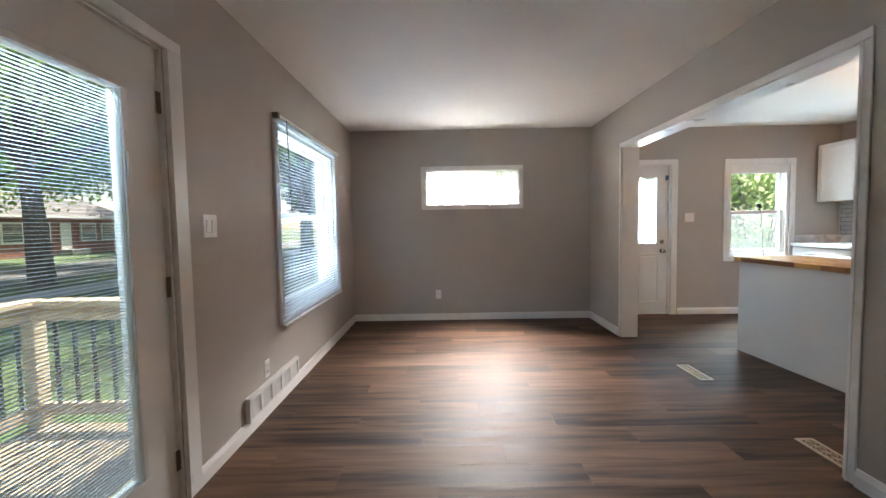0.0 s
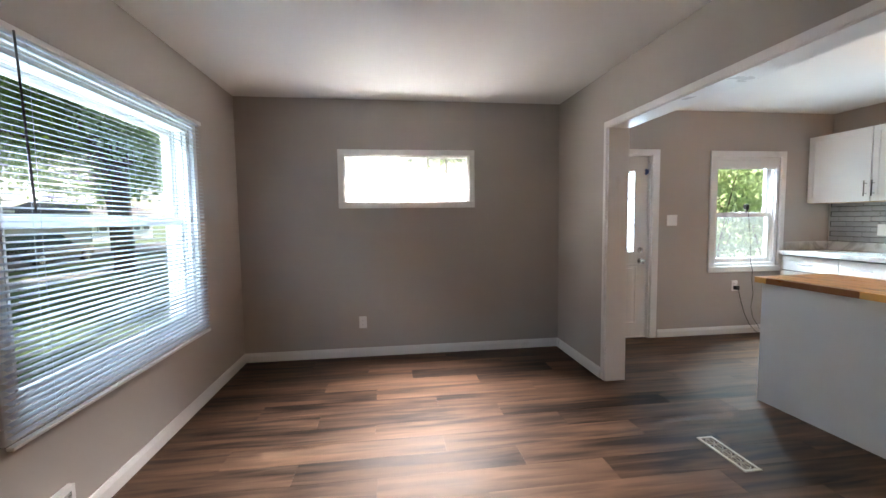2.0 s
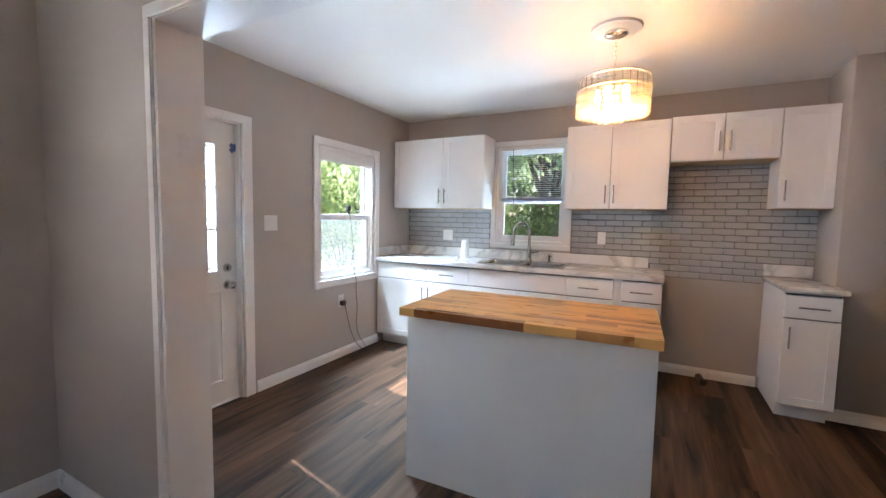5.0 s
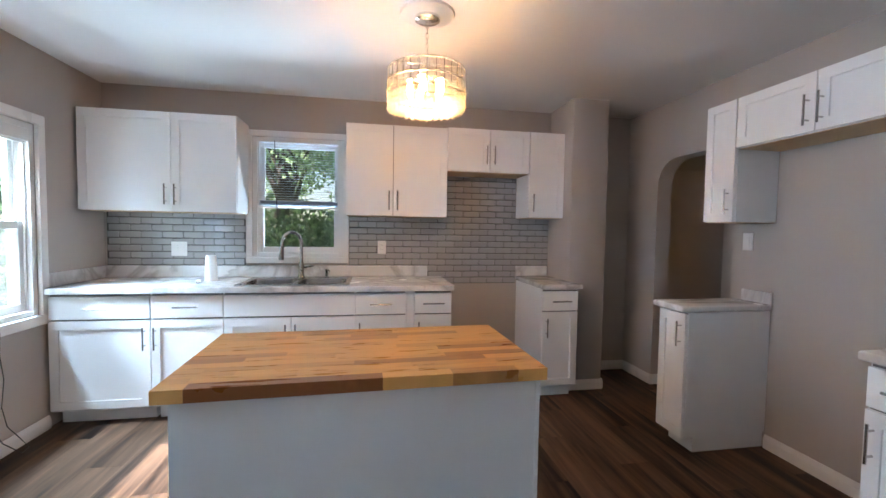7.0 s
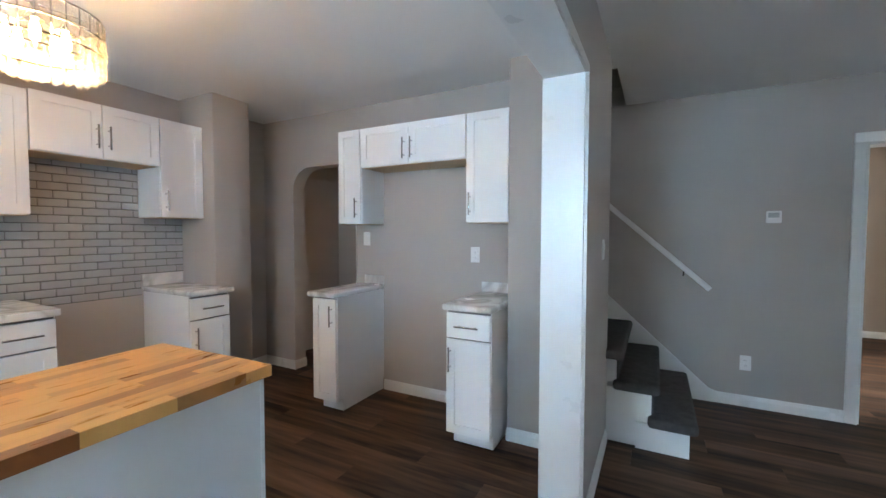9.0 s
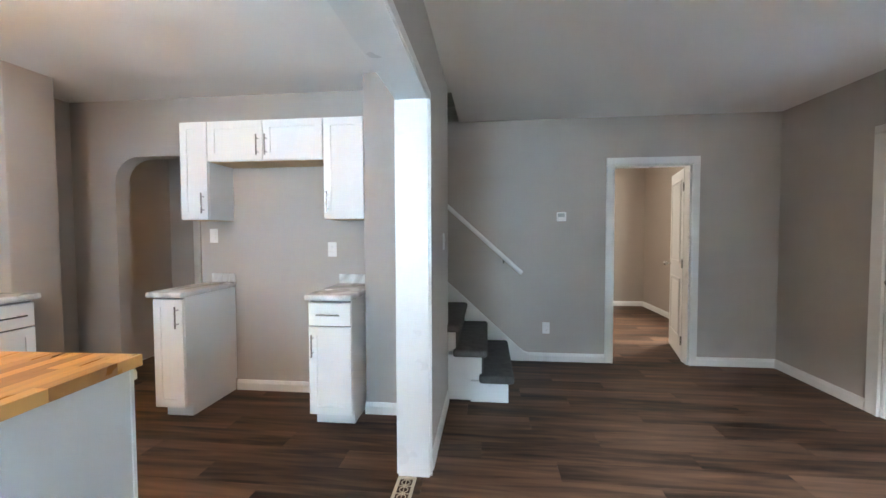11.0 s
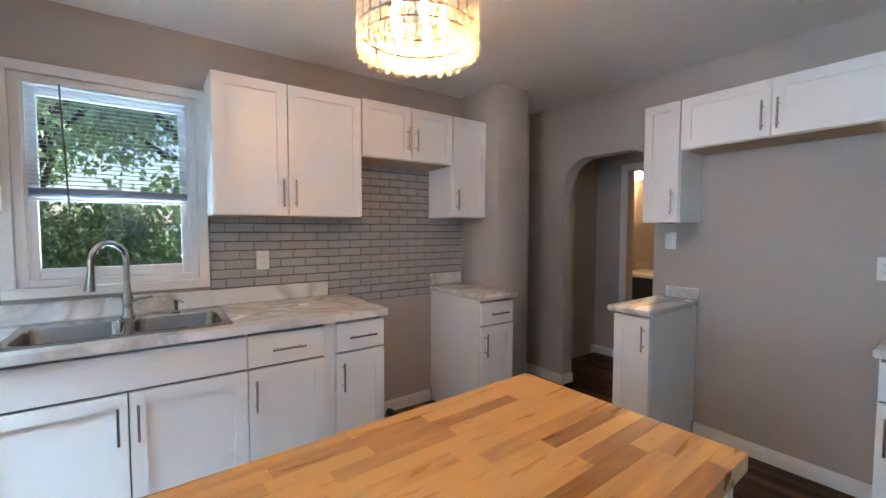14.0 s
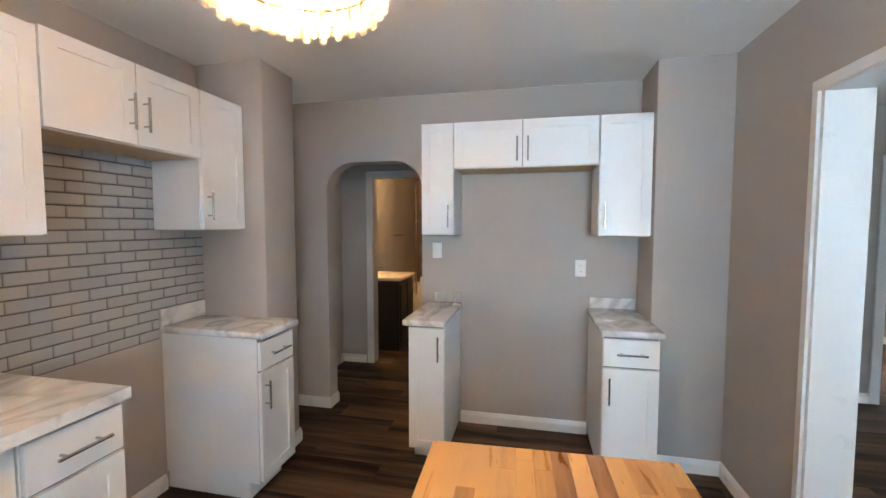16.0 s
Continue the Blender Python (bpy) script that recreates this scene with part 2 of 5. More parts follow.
M_STEEL = mat("brushed_steel", (0.58, 0.57, 0.56), 0.27, 1.0, var=0.08, scale=30, stretch=(1, 1, 12))
M_NICKEL = mat("satin_nickel", (0.46, 0.45, 0.44), 0.2, 1.0, var=0.06, scale=20)
M_SINK = mat("brushed_sink_steel", (0.36, 0.36, 0.36), 0.2, 1.0, var=0.04, scale=14, rough_var=0.03)
M_CHROME = mat("chrome", (0.75, 0.74, 0.73), 0.08, 1.0, var=0.03)
M_PLASTIC = mat("white_plastic", (0.76, 0.755, 0.74), 0.35, var=0.02)
M_SLOT = mat("dark_slot", (0.02, 0.02, 0.02), 0.6)
M_BLACK = mat("black_plastic", (0.018, 0.018, 0.02), 0.4)
M_TAPE = mat("blue_masking_tape", (0.03, 0.07, 0.22), 0.6, var=0.1)
M_BRASS = mat("aged_hinge_metal", (0.20, 0.17, 0.14), 0.4, 1.0)
M_CARPET = mat("grey_carpet", (0.105, 0.10, 0.095), 0.95, var=0.3, scale=160, bump=0.9, bump_scale=420, spec=0.1)
M_BLIND = leaf_mat("white_blind_slat", (0.62, 0.65, 0.70), (0.50, 0.56, 0.66), 0.02, 0.5)
M_GLASS = clear_mat("window_glass", (0.97, 0.98, 0.98), 0.07)
M_SCREEN = glass_block_mat("insect_screen_mesh", (0.90, 0.91, 0.91), 0.03, 0.4, 0, 400, 0.02, 0.035)
M_BLOCK = glass_block_mat("glass_block", cells=11, least=0.1, most=0.75)
M_CRYSTAL = glass_block_mat("crystal_bar", (0.985, 0.955, 0.90), 0.24, 0.03, 60, 30, 0.0, 0.008)
M_BULB = glow_mat("warm_bulb", (1.0, 0.52, 0.18), 64.0)
M_VANBULB = glow_mat("warm_vanity_globe", (1.0, 0.62, 0.28), 60.0)
M_DARKWOOD = mat("espresso_vanity_wood", (0.015, 0.010, 0.008), 0.4, var=0.3, scale=6)
M_CREAM = mat("cream_porcelain", (0.66, 0.58, 0.46), 0.2)
M_BATH = mat("tan_bath_wall", (0.33, 0.24, 0.15), 0.5, var=0.05, scale=4)
M_BATHTILE = mat("brown_shower_tile", (0.20, 0.13, 0.08), 0.25, var=0.2, scale=5)
M_TANWALL = mat("tan_bedroom_paint", (0.36, 0.30, 0.25), 0.65, var=0.04, scale=3, bump=0.1, bump_scale=240)
# stairwell walls and ceiling, a much darker grey than M_WALL
M_DARKWALL = mat("dark_grey_stairwell", (0.16, 0.15, 0.145), 0.7, var=0.05)
M_REG = mat("cream_register_metal", (0.46, 0.39, 0.29), 0.4, 0.2, var=0.1)
M_GRASS = mat("lawn_grass", (0.055, 0.10, 0.022), 0.9, var=0.4, scale=5, bump=0.6, bump_scale=60)
M_ROAD = mat("asphalt", (0.10, 0.10, 0.10), 0.9, var=0.2, scale=20)
M_WALKWAY = mat("concrete", (0.38, 0.37, 0.35), 0.85, var=0.15, scale=8)
M_DECK = wood_mat("pale_deck_board", (0.20, 0.145, 0.09), (0.38, 0.30, 0.20), (0.8, 8.0, 1.0), 0.65, 0.3)
M_RAILPOST = mat("pale_treated_lumber", (0.46, 0.36, 0.24), 0.7, var=0.15, scale=6)
M_BALUSTER = mat("dark_metal_baluster", (0.02, 0.022, 0.025), 0.4)
M_BRICK = mat("red_brick", (0.27, 0.095, 0.06), 0.85, var=0.25, scale=18, bump=0.4, bump_scale=40)
M_ROOF = mat("grey_shingle", (0.11, 0.10, 0.10), 0.9, var=0.3, scale=12)
M_SIDING = mat("white_siding", (0.70, 0.70, 0.69), 0.6, var=0.05)
M_PANE = mat("far_window_pane", (0.06, 0.08, 0.10), 0.08)
M_BARK = mat("tree_bark", (0.09, 0.065, 0.045), 0.9, var=0.4, scale=10, bump=0.8, bump_scale=25)
M_LEAF = leaf_mat("tree_leaf", (0.07, 0.13, 0.03), (0.20, 0.36, 0.07))
M_LEAF2 = leaf_mat("bright_leaf", (0.17, 0.26, 0.12), (0.50, 0.66, 0.36), share=0.6)
M_LEAF3 = leaf_mat("dark_hedge_leaf", (0.05, 0.09, 0.032), (0.10, 0.18, 0.06))
M_BIN = mat("dark_bin_plastic", (0.03, 0.045, 0.05), 0.5)
M_BIN2 = mat("grey_bin_plastic", (0.28, 0.30, 0.31), 0.5)
M_CAR = mat("dark_car_paint", (0.03, 0.04, 0.055), 0.2, 0.3, coat=0.8)
M_CORD = mat("black_cord", (0.02, 0.02, 0.02), 0.5)

# ---- mesh helpers ----


def bx(bm, x0, x1, y0, y1, z0, z1, bevel=0.0, segs=2):
    """Adds a box, its edges rounded by bevel, to bm."""
    r = bmesh.ops.create_cube(bm, size=1.0)
    vs = r["verts"]
    bmesh.ops.scale(bm, verts=vs, vec=(abs(x1 - x0), abs(y1 - y0), abs(z1 - z0)))
    bmesh.ops.translate(bm, verts=vs, vec=((x0 + x1) / 2, (y0 + y1) / 2, (z0 + z1) / 2))
    if bevel:
        es = list({e for v in vs for e in v.link_edges})
        bmesh.ops.bevel(bm, geom=es, offset=bevel, segments=segs, profile=0.5, affect="EDGES")
    return bm


def box_bm(*a, **k):
    return bx(bmesh.new(), *a, **k)


def cyl(bm, p, q, r, r2=None, n=12, caps=True):
    """Adds a cylinder or cone from p to q to bm."""
    p, q = Vector(p), Vector(q)
    d = q - p
    res = bmesh.ops.create_cone(bm, cap_ends=caps, segments=n, radius1=r, radius2=r if r2 is None else r2, depth=d.length)
    rot = Vector((0, 0, 1)).rotation_difference(d.normalized()).to_matrix().to_4x4()
    bmesh.ops.transform(bm, matrix=Matrix.Translation((p + q) / 2) @ rot, verts=res["verts"])
    return bm


def tube(bm, pts, r, n=8):
    """Adds a tube along the points to bm, r a number or one radius a point."""
    pts = [Vector(p) for p in pts]
    rs = r if isinstance(r, (list, tuple)) else [r] * len(pts)
    rings, ref = [], Vector((0.13, 0.29, 0.95))
    for i, p in enumerate(pts):
        d = (pts[min(i + 1, len(pts) - 1)] - pts[max(i - 1, 0)]).normalized()
        a = d.cross(ref)
        a = (a if a.length > 0.05 else d.cross(Vector((1, 0, 0)))).normalized()
        b = d.cross(a)
        rings.append([bm.verts.new(p + rs[i] * (a * math.cos(k * math.tau / n) + b * math.sin(k * math.tau / n))) for k in range(n)])
    for u, v in zip(rings, rings[1:]):
        for k in range(n):
            bm.faces.new((u[k], u[(k + 1) % n], v[(k + 1) % n], v[k]))
    bm.faces.new(rings[0][::-1])
    bm.faces.new(rings[-1])
    return bm


def lathe(bm, prof, cx=0.0, cy=0.0, n=24):
    """Adds a turned shape from (radius, height) pairs to bm."""
    rings = []
    for r, z in prof:
        rings.append([bm.verts.new((cx + r * math.cos(k * math.tau / n), cy + r * math.sin(k * math.tau / n), z)) for k in range(n)])
    for u, v in zip(rings, rings[1:]):
        for k in range(n):
            bm.faces.new((u[k], u[(k + 1) % n], v[(k + 1) % n], v[k]))
    bm.faces.new(rings[0][::-1])
    bm.faces.new(rings[-1])
    return bm


def rounded_loop(bm, x0, x1, y0, y1, z, r, n=5):
    out = []
    for cx, cy, a0 in ((x1 - r, y1 - r, 0), (x0 + r, y1 - r, 90), (x0 + r, y0 + r, 180), (x1 - r, y0 + r, 270)):
        for k in range(n + 1):
            a = radians(a0 + 90 * k / n)
            out.append(bm.verts.new((cx + r * math.cos(a), cy + r * math.sin(a), z)))
    return out


def loft(bm, loops, close_last=False, close_first=False):
    for u, v in zip(loops, loops[1:]):
        for k in range(len(u)):
            bm.faces.new((u[k], u[(k + 1) % len(u)], v[(k + 1) % len(u)], v[k]))
    if close_last:
        bm.faces.new(loops[-1])
    if close_first:
        bm.faces.new(loops[0][::-1])
    return bm


def mesh_ob(name, bm, material, smooth=False):
    bmesh.ops.recalc_face_normals(bm, faces=bm.faces)
    me = bpy.data.meshes.new(name)
    bm.to_mesh(me)
    bm.free()
    me.materials.append(material)
    if smooth:
        me.shade_smooth()
        me.set_sharp_from_angle(angle=radians(40))
    return new(name, me)


def part(name, bm, material, parent, label="", smooth=False):
    ob = mesh_ob(name, bm, material, smooth)
    ob.parent = parent
    if label:
        tagged(ob, label)
    return ob


def thing(name, m, label, category, group="", kind=""):
    ob = new(name)
    ob.empty_display_size = 0.05
    ob.matrix_world = m
    return tagged(ob, label, category, group, kind)


def piece(name, data, parent, m):
    ob = new(name, data)
    ob.parent = parent
    ob.matrix_basis = m
    return ob


def solid(xs, ys, zs, filled):
    """A mesh of the filled cells of a grid of boxes, with only its outer faces."""
    bm = bmesh.new()
    cache = {}

    def v(i, j, k):
        if (i, j, k) not in cache:
            cache[i, j, k] = bm.verts.new((xs[i], ys[j], zs[k]))
        return cache[i, j, k]

    nx, ny, nz = len(xs) - 1, len(ys) - 1, len(zs) - 1
    ok = lambda i, j, k: 0 <= i < nx and 0 <= j < ny and 0 <= k < nz and filled((xs[i] + xs[i + 1]) / 2, (ys[j] + ys[j + 1]) / 2, (zs[k] + zs[k + 1]) / 2)
    for i in range(nx):
        for j in range(ny):
            for k in range(nz):
                if not ok(i, j, k):
                    continue
                for d, q in (((-1, 0, 0), ((0, 0, 0), (0, 0, 1), (0, 1, 1), (0, 1, 0))), ((1, 0, 0), ((1, 0, 0), (1, 1, 0), (1, 1, 1), (1, 0, 1))),
                             ((0, -1, 0), ((0, 0, 0), (1, 0, 0), (1, 0, 1), (0, 0, 1))), ((0, 1, 0), ((0, 1, 0), (0, 1, 1), (1, 1, 1), (1, 1, 0))),
                             ((0, 0, -1), ((0, 0, 0), (0, 1, 0), (1, 1, 0), (1, 0, 0))), ((0, 0, 1), ((0, 0, 1), (1, 0, 1), (1, 1, 1), (0, 1, 1)))):
                    if not ok(i + d[0], j + d[1], k + d[2]):
                        bm.faces.new([v(i + a, j + b, k + c) for a, b, c in q])
    return bm


def wall(name, x0, x1, y0, y1, z0, z1, holes=(), material=None, label="", axis="x"):
    """A wall with openings. axis: the way it runs; holes are (from, to, bottom, top) along it."""
    cuts = sorted({c for h in holes for c in h[:2]})
    zc = sorted({c for h in holes for c in h[2:] if z0 < c < z1})
    lim = (x0, x1) if axis == "x" else (y0, y1)
    line = [lim[0], *[c for c in cuts if lim[0] < c < lim[1]], lim[1]]
    zs = [z0, *zc, z1]
    pick = (lambda x, y: x) if axis == "x" else (lambda x, y: y)
    inside = lambda x, y, z: not any(a < pick(x, y) < b and c < z < d for a, b, c, d in holes)
    bm = solid(line if axis == "x" else [x0, x1], [y0, y1] if axis == "x" else line, zs, inside)
    return tagged(mesh_ob(name, bm, material or M_WALL), label or "greige painted plaster wall", "wall", kind="structure")


# ---- the house shell ----
CEIL = 2.44
WX, NY, EX, SY = -0.645, 5.72, 2.42, 0.265      # living room faces
KX0, KX1, KY0, KY1 = 2.585, 5.69, 1.285, 5.82    # kitchen faces
OP0, OP1, OPT = 2.335, 4.795, 2.022               # the wide opening between them
TOP = 2.60

wall("wall_west", WX - 0.18, WX, -3.2, 5.98, 0, TOP, [(1.32, 2.25, 0.0, 2.0), (3.40, 4.85, 0.60, 1.97), (-1.45, -0.45, 0.8, 2.0)], axis="y")
wall("wall_living_north", WX, EX, NY, NY + 0.15, 0, TOP, [(0.31, 1.50, 1.485, 1.925)])
wall("wall_kitchen_north", EX, 5.98, KY1, KY1 + 0.16, 0, TOP, [(2.66, 3.50, 0.0, 1.97), (4.245, 5.035, 0.76, 1.955)])
wall("wall_middle_filler", EX, KX0, NY, KY1, 0, TOP)
wall("wall_east", KX1, KX1 + 0.29, -2.6, KY1, 0, TOP, [(3.99, 4.72, 1.09, 2.09)], axis="y")
wall("wall_between", EX, KX0, 1.36, NY, 0, TOP, [(OP0, OP1, 0.0, OPT)], axis="y")
wall("wall_living_south", WX, 4.2, SY - 0.12, SY, 0, 4.2, [(0.147, 0.875, 0.0, 1.97)])
# the wall with the arch, and the chases beside it
AX0, AX1, AT, AR = 4.50, 5.28, 1.965, 0.22


def arch_wall():
    bm = bmesh.new()
    y0, y1 = 1.15, KY0
    arc = [(AX0, 0.0)]
    arc += [(AX0 + AR - AR * math.cos(radians(a)), AT - AR + AR * math.sin(radians(a))) for a in range(0, 91, 6)]
    arc += [(AX1 - AR + AR * math.sin(radians(a)), AT - AR + AR * math.cos(radians(a))) for a in range(0, 91, 6)]
    arc += [(AX1, 0.0)]
    for y in (y0, y1):
        for x0, x1 in ((KX0, AX0), (AX1, KX1)):
            bm.faces.new([bm.verts.new((x, y, z)) for x, z in ((x0, 0), (x1, 0), (x1, TOP), (x0, TOP))])
        for (xa, za), (xb, zb) in zip(arc[1:], arc[2:-1]):
            bm.faces.new([bm.verts.new((x, y, z)) for x, z in ((xa, za), (xb, zb), (xb, TOP), (xa, TOP))])
    for (xa, za), (xb, zb) in zip(arc, arc[1:]):
        bm.faces.new([bm.verts.new(p) for p in ((xa, y0, za), (xa, y1, za), (xb, y1, zb), (xb, y0, zb))])
    bmesh.ops.remove_doubles(bm, verts=bm.verts, dist=0.0005)
    return mesh_ob("wall_kitchen_south", bm, M_WALL)


tagged(arch_wall(), "greige painted wall with a round-cornered arched opening", "wall", kind="structure")
tagged(mesh_ob("wall_chase_east", box_bm(5.24, KX1, 1.785, 2.112, 0, TOP, bevel=0.018), M_WALL, True), "greige boxed-in chase beside the cabinets", "wall", kind="structure")
tagged(mesh_ob("wall_chase_west", box_bm(KX0 - 0.02, 2.99, KY0 - 0.05, 1.625, 0, TOP, bevel=0.012), M_WALL, True), "greige boxed-out corner beside the fridge space", "wall", kind="structure")
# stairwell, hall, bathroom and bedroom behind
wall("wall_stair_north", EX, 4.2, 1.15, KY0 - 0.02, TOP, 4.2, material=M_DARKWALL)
wall("wall_stair_side", EX, KX0, KY0, 1.36, 0, TOP)
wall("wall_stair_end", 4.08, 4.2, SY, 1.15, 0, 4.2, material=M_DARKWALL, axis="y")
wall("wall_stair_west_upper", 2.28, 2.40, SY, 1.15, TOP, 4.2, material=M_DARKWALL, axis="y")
wall("wall_hall_south", 4.2, KX1, 0.08, 0.20, 0, TOP, [(4.56, 5.33, 0.0, 1.97)])
wall("wall_bath_west", 4.2, 4.3, -2.6, 0.08, 0, TOP, material=M_BATH, axis="y")
wall("wall_bath_south", 1.9, 5.98, -2.72, -2.6, 0, TOP, material=M_BATHTILE)
wall("wall_bedroom_south", WX - 0.18, 1.9, -3.2, -3.05, 0, TOP, material=M_TANWALL)
wall("wall_bedroom_east", 1.9, 2.02, -3.2, SY - 0.12, 0, TOP, material=M_TANWALL, axis="y")
wall("wall_bedroom_lining", WX, WX + 0.01, -3.05, SY - 0.12, 0, TOP, [(-1.45, -0.45, 0.8, 2.0)], material=M_TANWALL, axis="y")

cl = solid([WX - 0.18, 2.40, 4.08, 5.98], [-3.2, SY, 1.15, 5.98], [CEIL, TOP], lambda x, y, z: not (2.40 < x < 4.08 and SY < y < 1.15))
tagged(mesh_ob("ceiling", cl, M_CEIL), "white painted plaster ceiling with a stair opening", "ceiling", kind="structure")
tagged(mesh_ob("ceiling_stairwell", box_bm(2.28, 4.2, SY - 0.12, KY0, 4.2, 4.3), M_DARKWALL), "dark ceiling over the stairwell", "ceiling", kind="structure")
tagged(mesh_ob("ceiling_upper_slab", box_bm(WX - 0.3, 6.1, -3.3, 6.1, 4.32, 4.5), M_ROOF), "grey shingle roof slab over the house", "roof", kind="structure")
floor = tagged(mesh_ob("floor", box_bm(WX - 0.18, 5.98, -3.2, 5.98, -0.15, -0.004), M_FLOORBASE), "dark brown wood-look plank floor", "floor", kind="structure")


def baseboard(x0, y0, x1, y1, nx, ny, h=0.085):
    """A baseboard along a wall's face from one point to another; (nx, ny) points into the room."""
    bm = bmesh.new()
    prof = [(0, 0), (0.016, 0), (0.016, h - 0.028), (0.011, h - 0.014), (0.006, h), (0, h)]
    a = [bm.verts.new((x0 + nx * d, y0 + ny * d, z)) for d, z in prof]
    b = [bm.verts.new((x1 + nx * d, y1 + ny * d, z)) for d, z in prof]
    for k in range(len(a)):
        n = (k + 1) % len(a)
        bm.faces.new((a[k], a[n], b[n], b[k]))
    bm.faces.new(a[::-1])
    bm.faces.new(b)
    return tagged(mesh_ob("baseboard", bm, M_TRIM), "white moulded baseboard along the wall", "baseboard", kind="structure")


for a in ((WX, SY, WX, 1.21, 1, 0), (WX, 2.35, WX, NY, 1, 0), (WX, NY, EX, NY, 0, -1), (EX, NY, EX, OP1 + 0.05, -1, 0), (EX, OP0 - 0.05, EX, 1.36, -1, 0),
          (WX, SY, 0.077, SY, 0, 1), (0.945, SY, 1.74, SY, 0, 1), (3.60, KY1, 5.09, KY1, 0, -1), (KX0, KY1, 2.58, KY1, 0, -1), (KX0, OP1 + 0.05, KX0, KY1, 1, 0),
          (KX0, 1.625, KX0, OP0 - 0.05, 1, 0), (2.99, 1.625, KX0, 1.625, 0, 1), (4.20, KY0, 3.30, KY0, 0, 1), (KX1, 3.14, KX1, 2.42, -1, 0), (5.24, 1.785, 5.24, 2.112, -1, 0),
          (5.24, 1.785, KX1, 1.785, 0, -1), (KX1, KY0, AX1, KY0, 0, 1), (AX1, KY0 + 0.016, AX1, 1.15, -1, 0), (KX1, KY0, KX1, 1.785, -1, 0), (KX1, 0.20, 5.42, 0.20, 0, 1), (KX1, 0.2, KX1, 1.15, -1, 0),
          (WX + 0.01, -3.05, WX + 0.01, 0.14, 1, 0), (WX, -3.05, 1.9, -3.05, 0, 1)):
    baseboard(*a)


def casing_frame(name, m, w, h, cw, label, sill=False, depth=0.02, head=None):
    """Casing round an opening w wide and h high: local x along the wall, y out of it (towards -y), z up from the opening's foot."""
    t = thing(name, m, label, "trim", kind="structure")
    hd = head or cw
    for nm, a in (("side_casing", (-cw, 0, 0, h)), ("side_casing", (w, w + cw, 0, h))):
        bm = box_bm(a[0], a[1], -depth, 0, a[2], a[3], bevel=0.005)
        inner = a[1] if a[0] < 0 else a[0]
        s = -1 if a[0] < 0 else 1
        bx(bm, inner + s * 0.006 - 0.004, inner + s * 0.006 + 0.004, -depth - 0.004, -depth + 0.004, a[2], a[3])
        part(nm, bm, M_TRIM, t)
    part("head_casing", box_bm(-cw, w + cw, -depth, 0, h, h + hd, bevel=0.005), M_TRIM, t)
    if sill:
        part("sill_casing", box_bm(-cw, w + cw, -depth - 0.004, 0, -cw, 0, bevel=0.005), M_TRIM, t)
    return t


# poses for things on walls: local x to the right as seen from the room, local y into the wall, z up
on_north = lambda x, z, y=NY: pose(x, y, z, 0, 0, 0)
on_west = lambda y, z, x=WX: pose(x, y, z, 0, 0, 90)
on_east = lambda y, z, x=KX1: pose(x, y, z, 0, 0, -90)
on_south = lambda x, z, y=SY: pose(x, y, z, 0, 0, 180)

# the wide opening: white jambs and casings on both faces
op = thing("trim_opening", pose(0, 0, 0), "white painted lining and casing of the wide opening", "trim", kind="structure")
part("jamb", box_bm(EX - 0.002, KX0 + 0.002, OP1 - 0.018, OP1, 0, OPT - 0.018), M_TRIM, op)
part("jamb", box_bm(EX - 0.002, KX0 + 0.002, OP0, OP0 + 0.018, 0, OPT - 0.018), M_TRIM, op)
part("head_jamb", box_bm(EX - 0.002, KX0 + 0.002, OP0, OP1, OPT - 0.018, OPT), M_TRIM, op)
casing_frame("trim_opening_living", pose(EX, OP1, 0, 0, 0, -90), OP1 - OP0, OPT - 0.012, 0.048, "white flat casing round the wide opening", depth=0.01)
casing_frame("trim_opening_kitchen", pose(KX0, OP0, 0, 0, 0, 90), OP1 - OP0, OPT - 0.012, 0.048, "white flat casing round the wide opening", depth=0.01)
casing_frame("trim_bedroom_door", on_south(0.875, 0), 0.728, 1.97, 0.07, "white flat casing round the bedroom doorway")
casing_frame("trim_front_door", on_west(1.32, 0), 0.93, 2.0, 0.10, "white moulded casing round the front door", head=0.055)
casing_frame("trim_back_door", on_north(2.66, 0, KY1), 0.84, 1.97, 0.08, "white casing round the back door", head=0.058)
casing_frame("trim_bath_door", on_south(5.33, 0, 0.20), 0.77, 1.97, 0.07, "white casing round the bathroom doorway")
casing_frame("trim_kitchen_window", on_north(4.245, 0.76, KY1), 0.79, 1.195, 0.065, "white casing round the kitchen window", sill=True)
casing_frame("trim_sink_window", on_east(4.72, 1.09), 0.73, 1.00, 0.05, "white casing round the window over the sink", sill=True)
casing_frame("trim_high_window", on_north(0.31, 1.485), 1.19, 0.44, 0.055, "white casing round the glass block window", sill=True, depth=0.016)
casing_frame("trim_west_window", on_west(3.40, 0.60), 1.45, 1.37, 0.065, "white casing round the front window", sill=True)


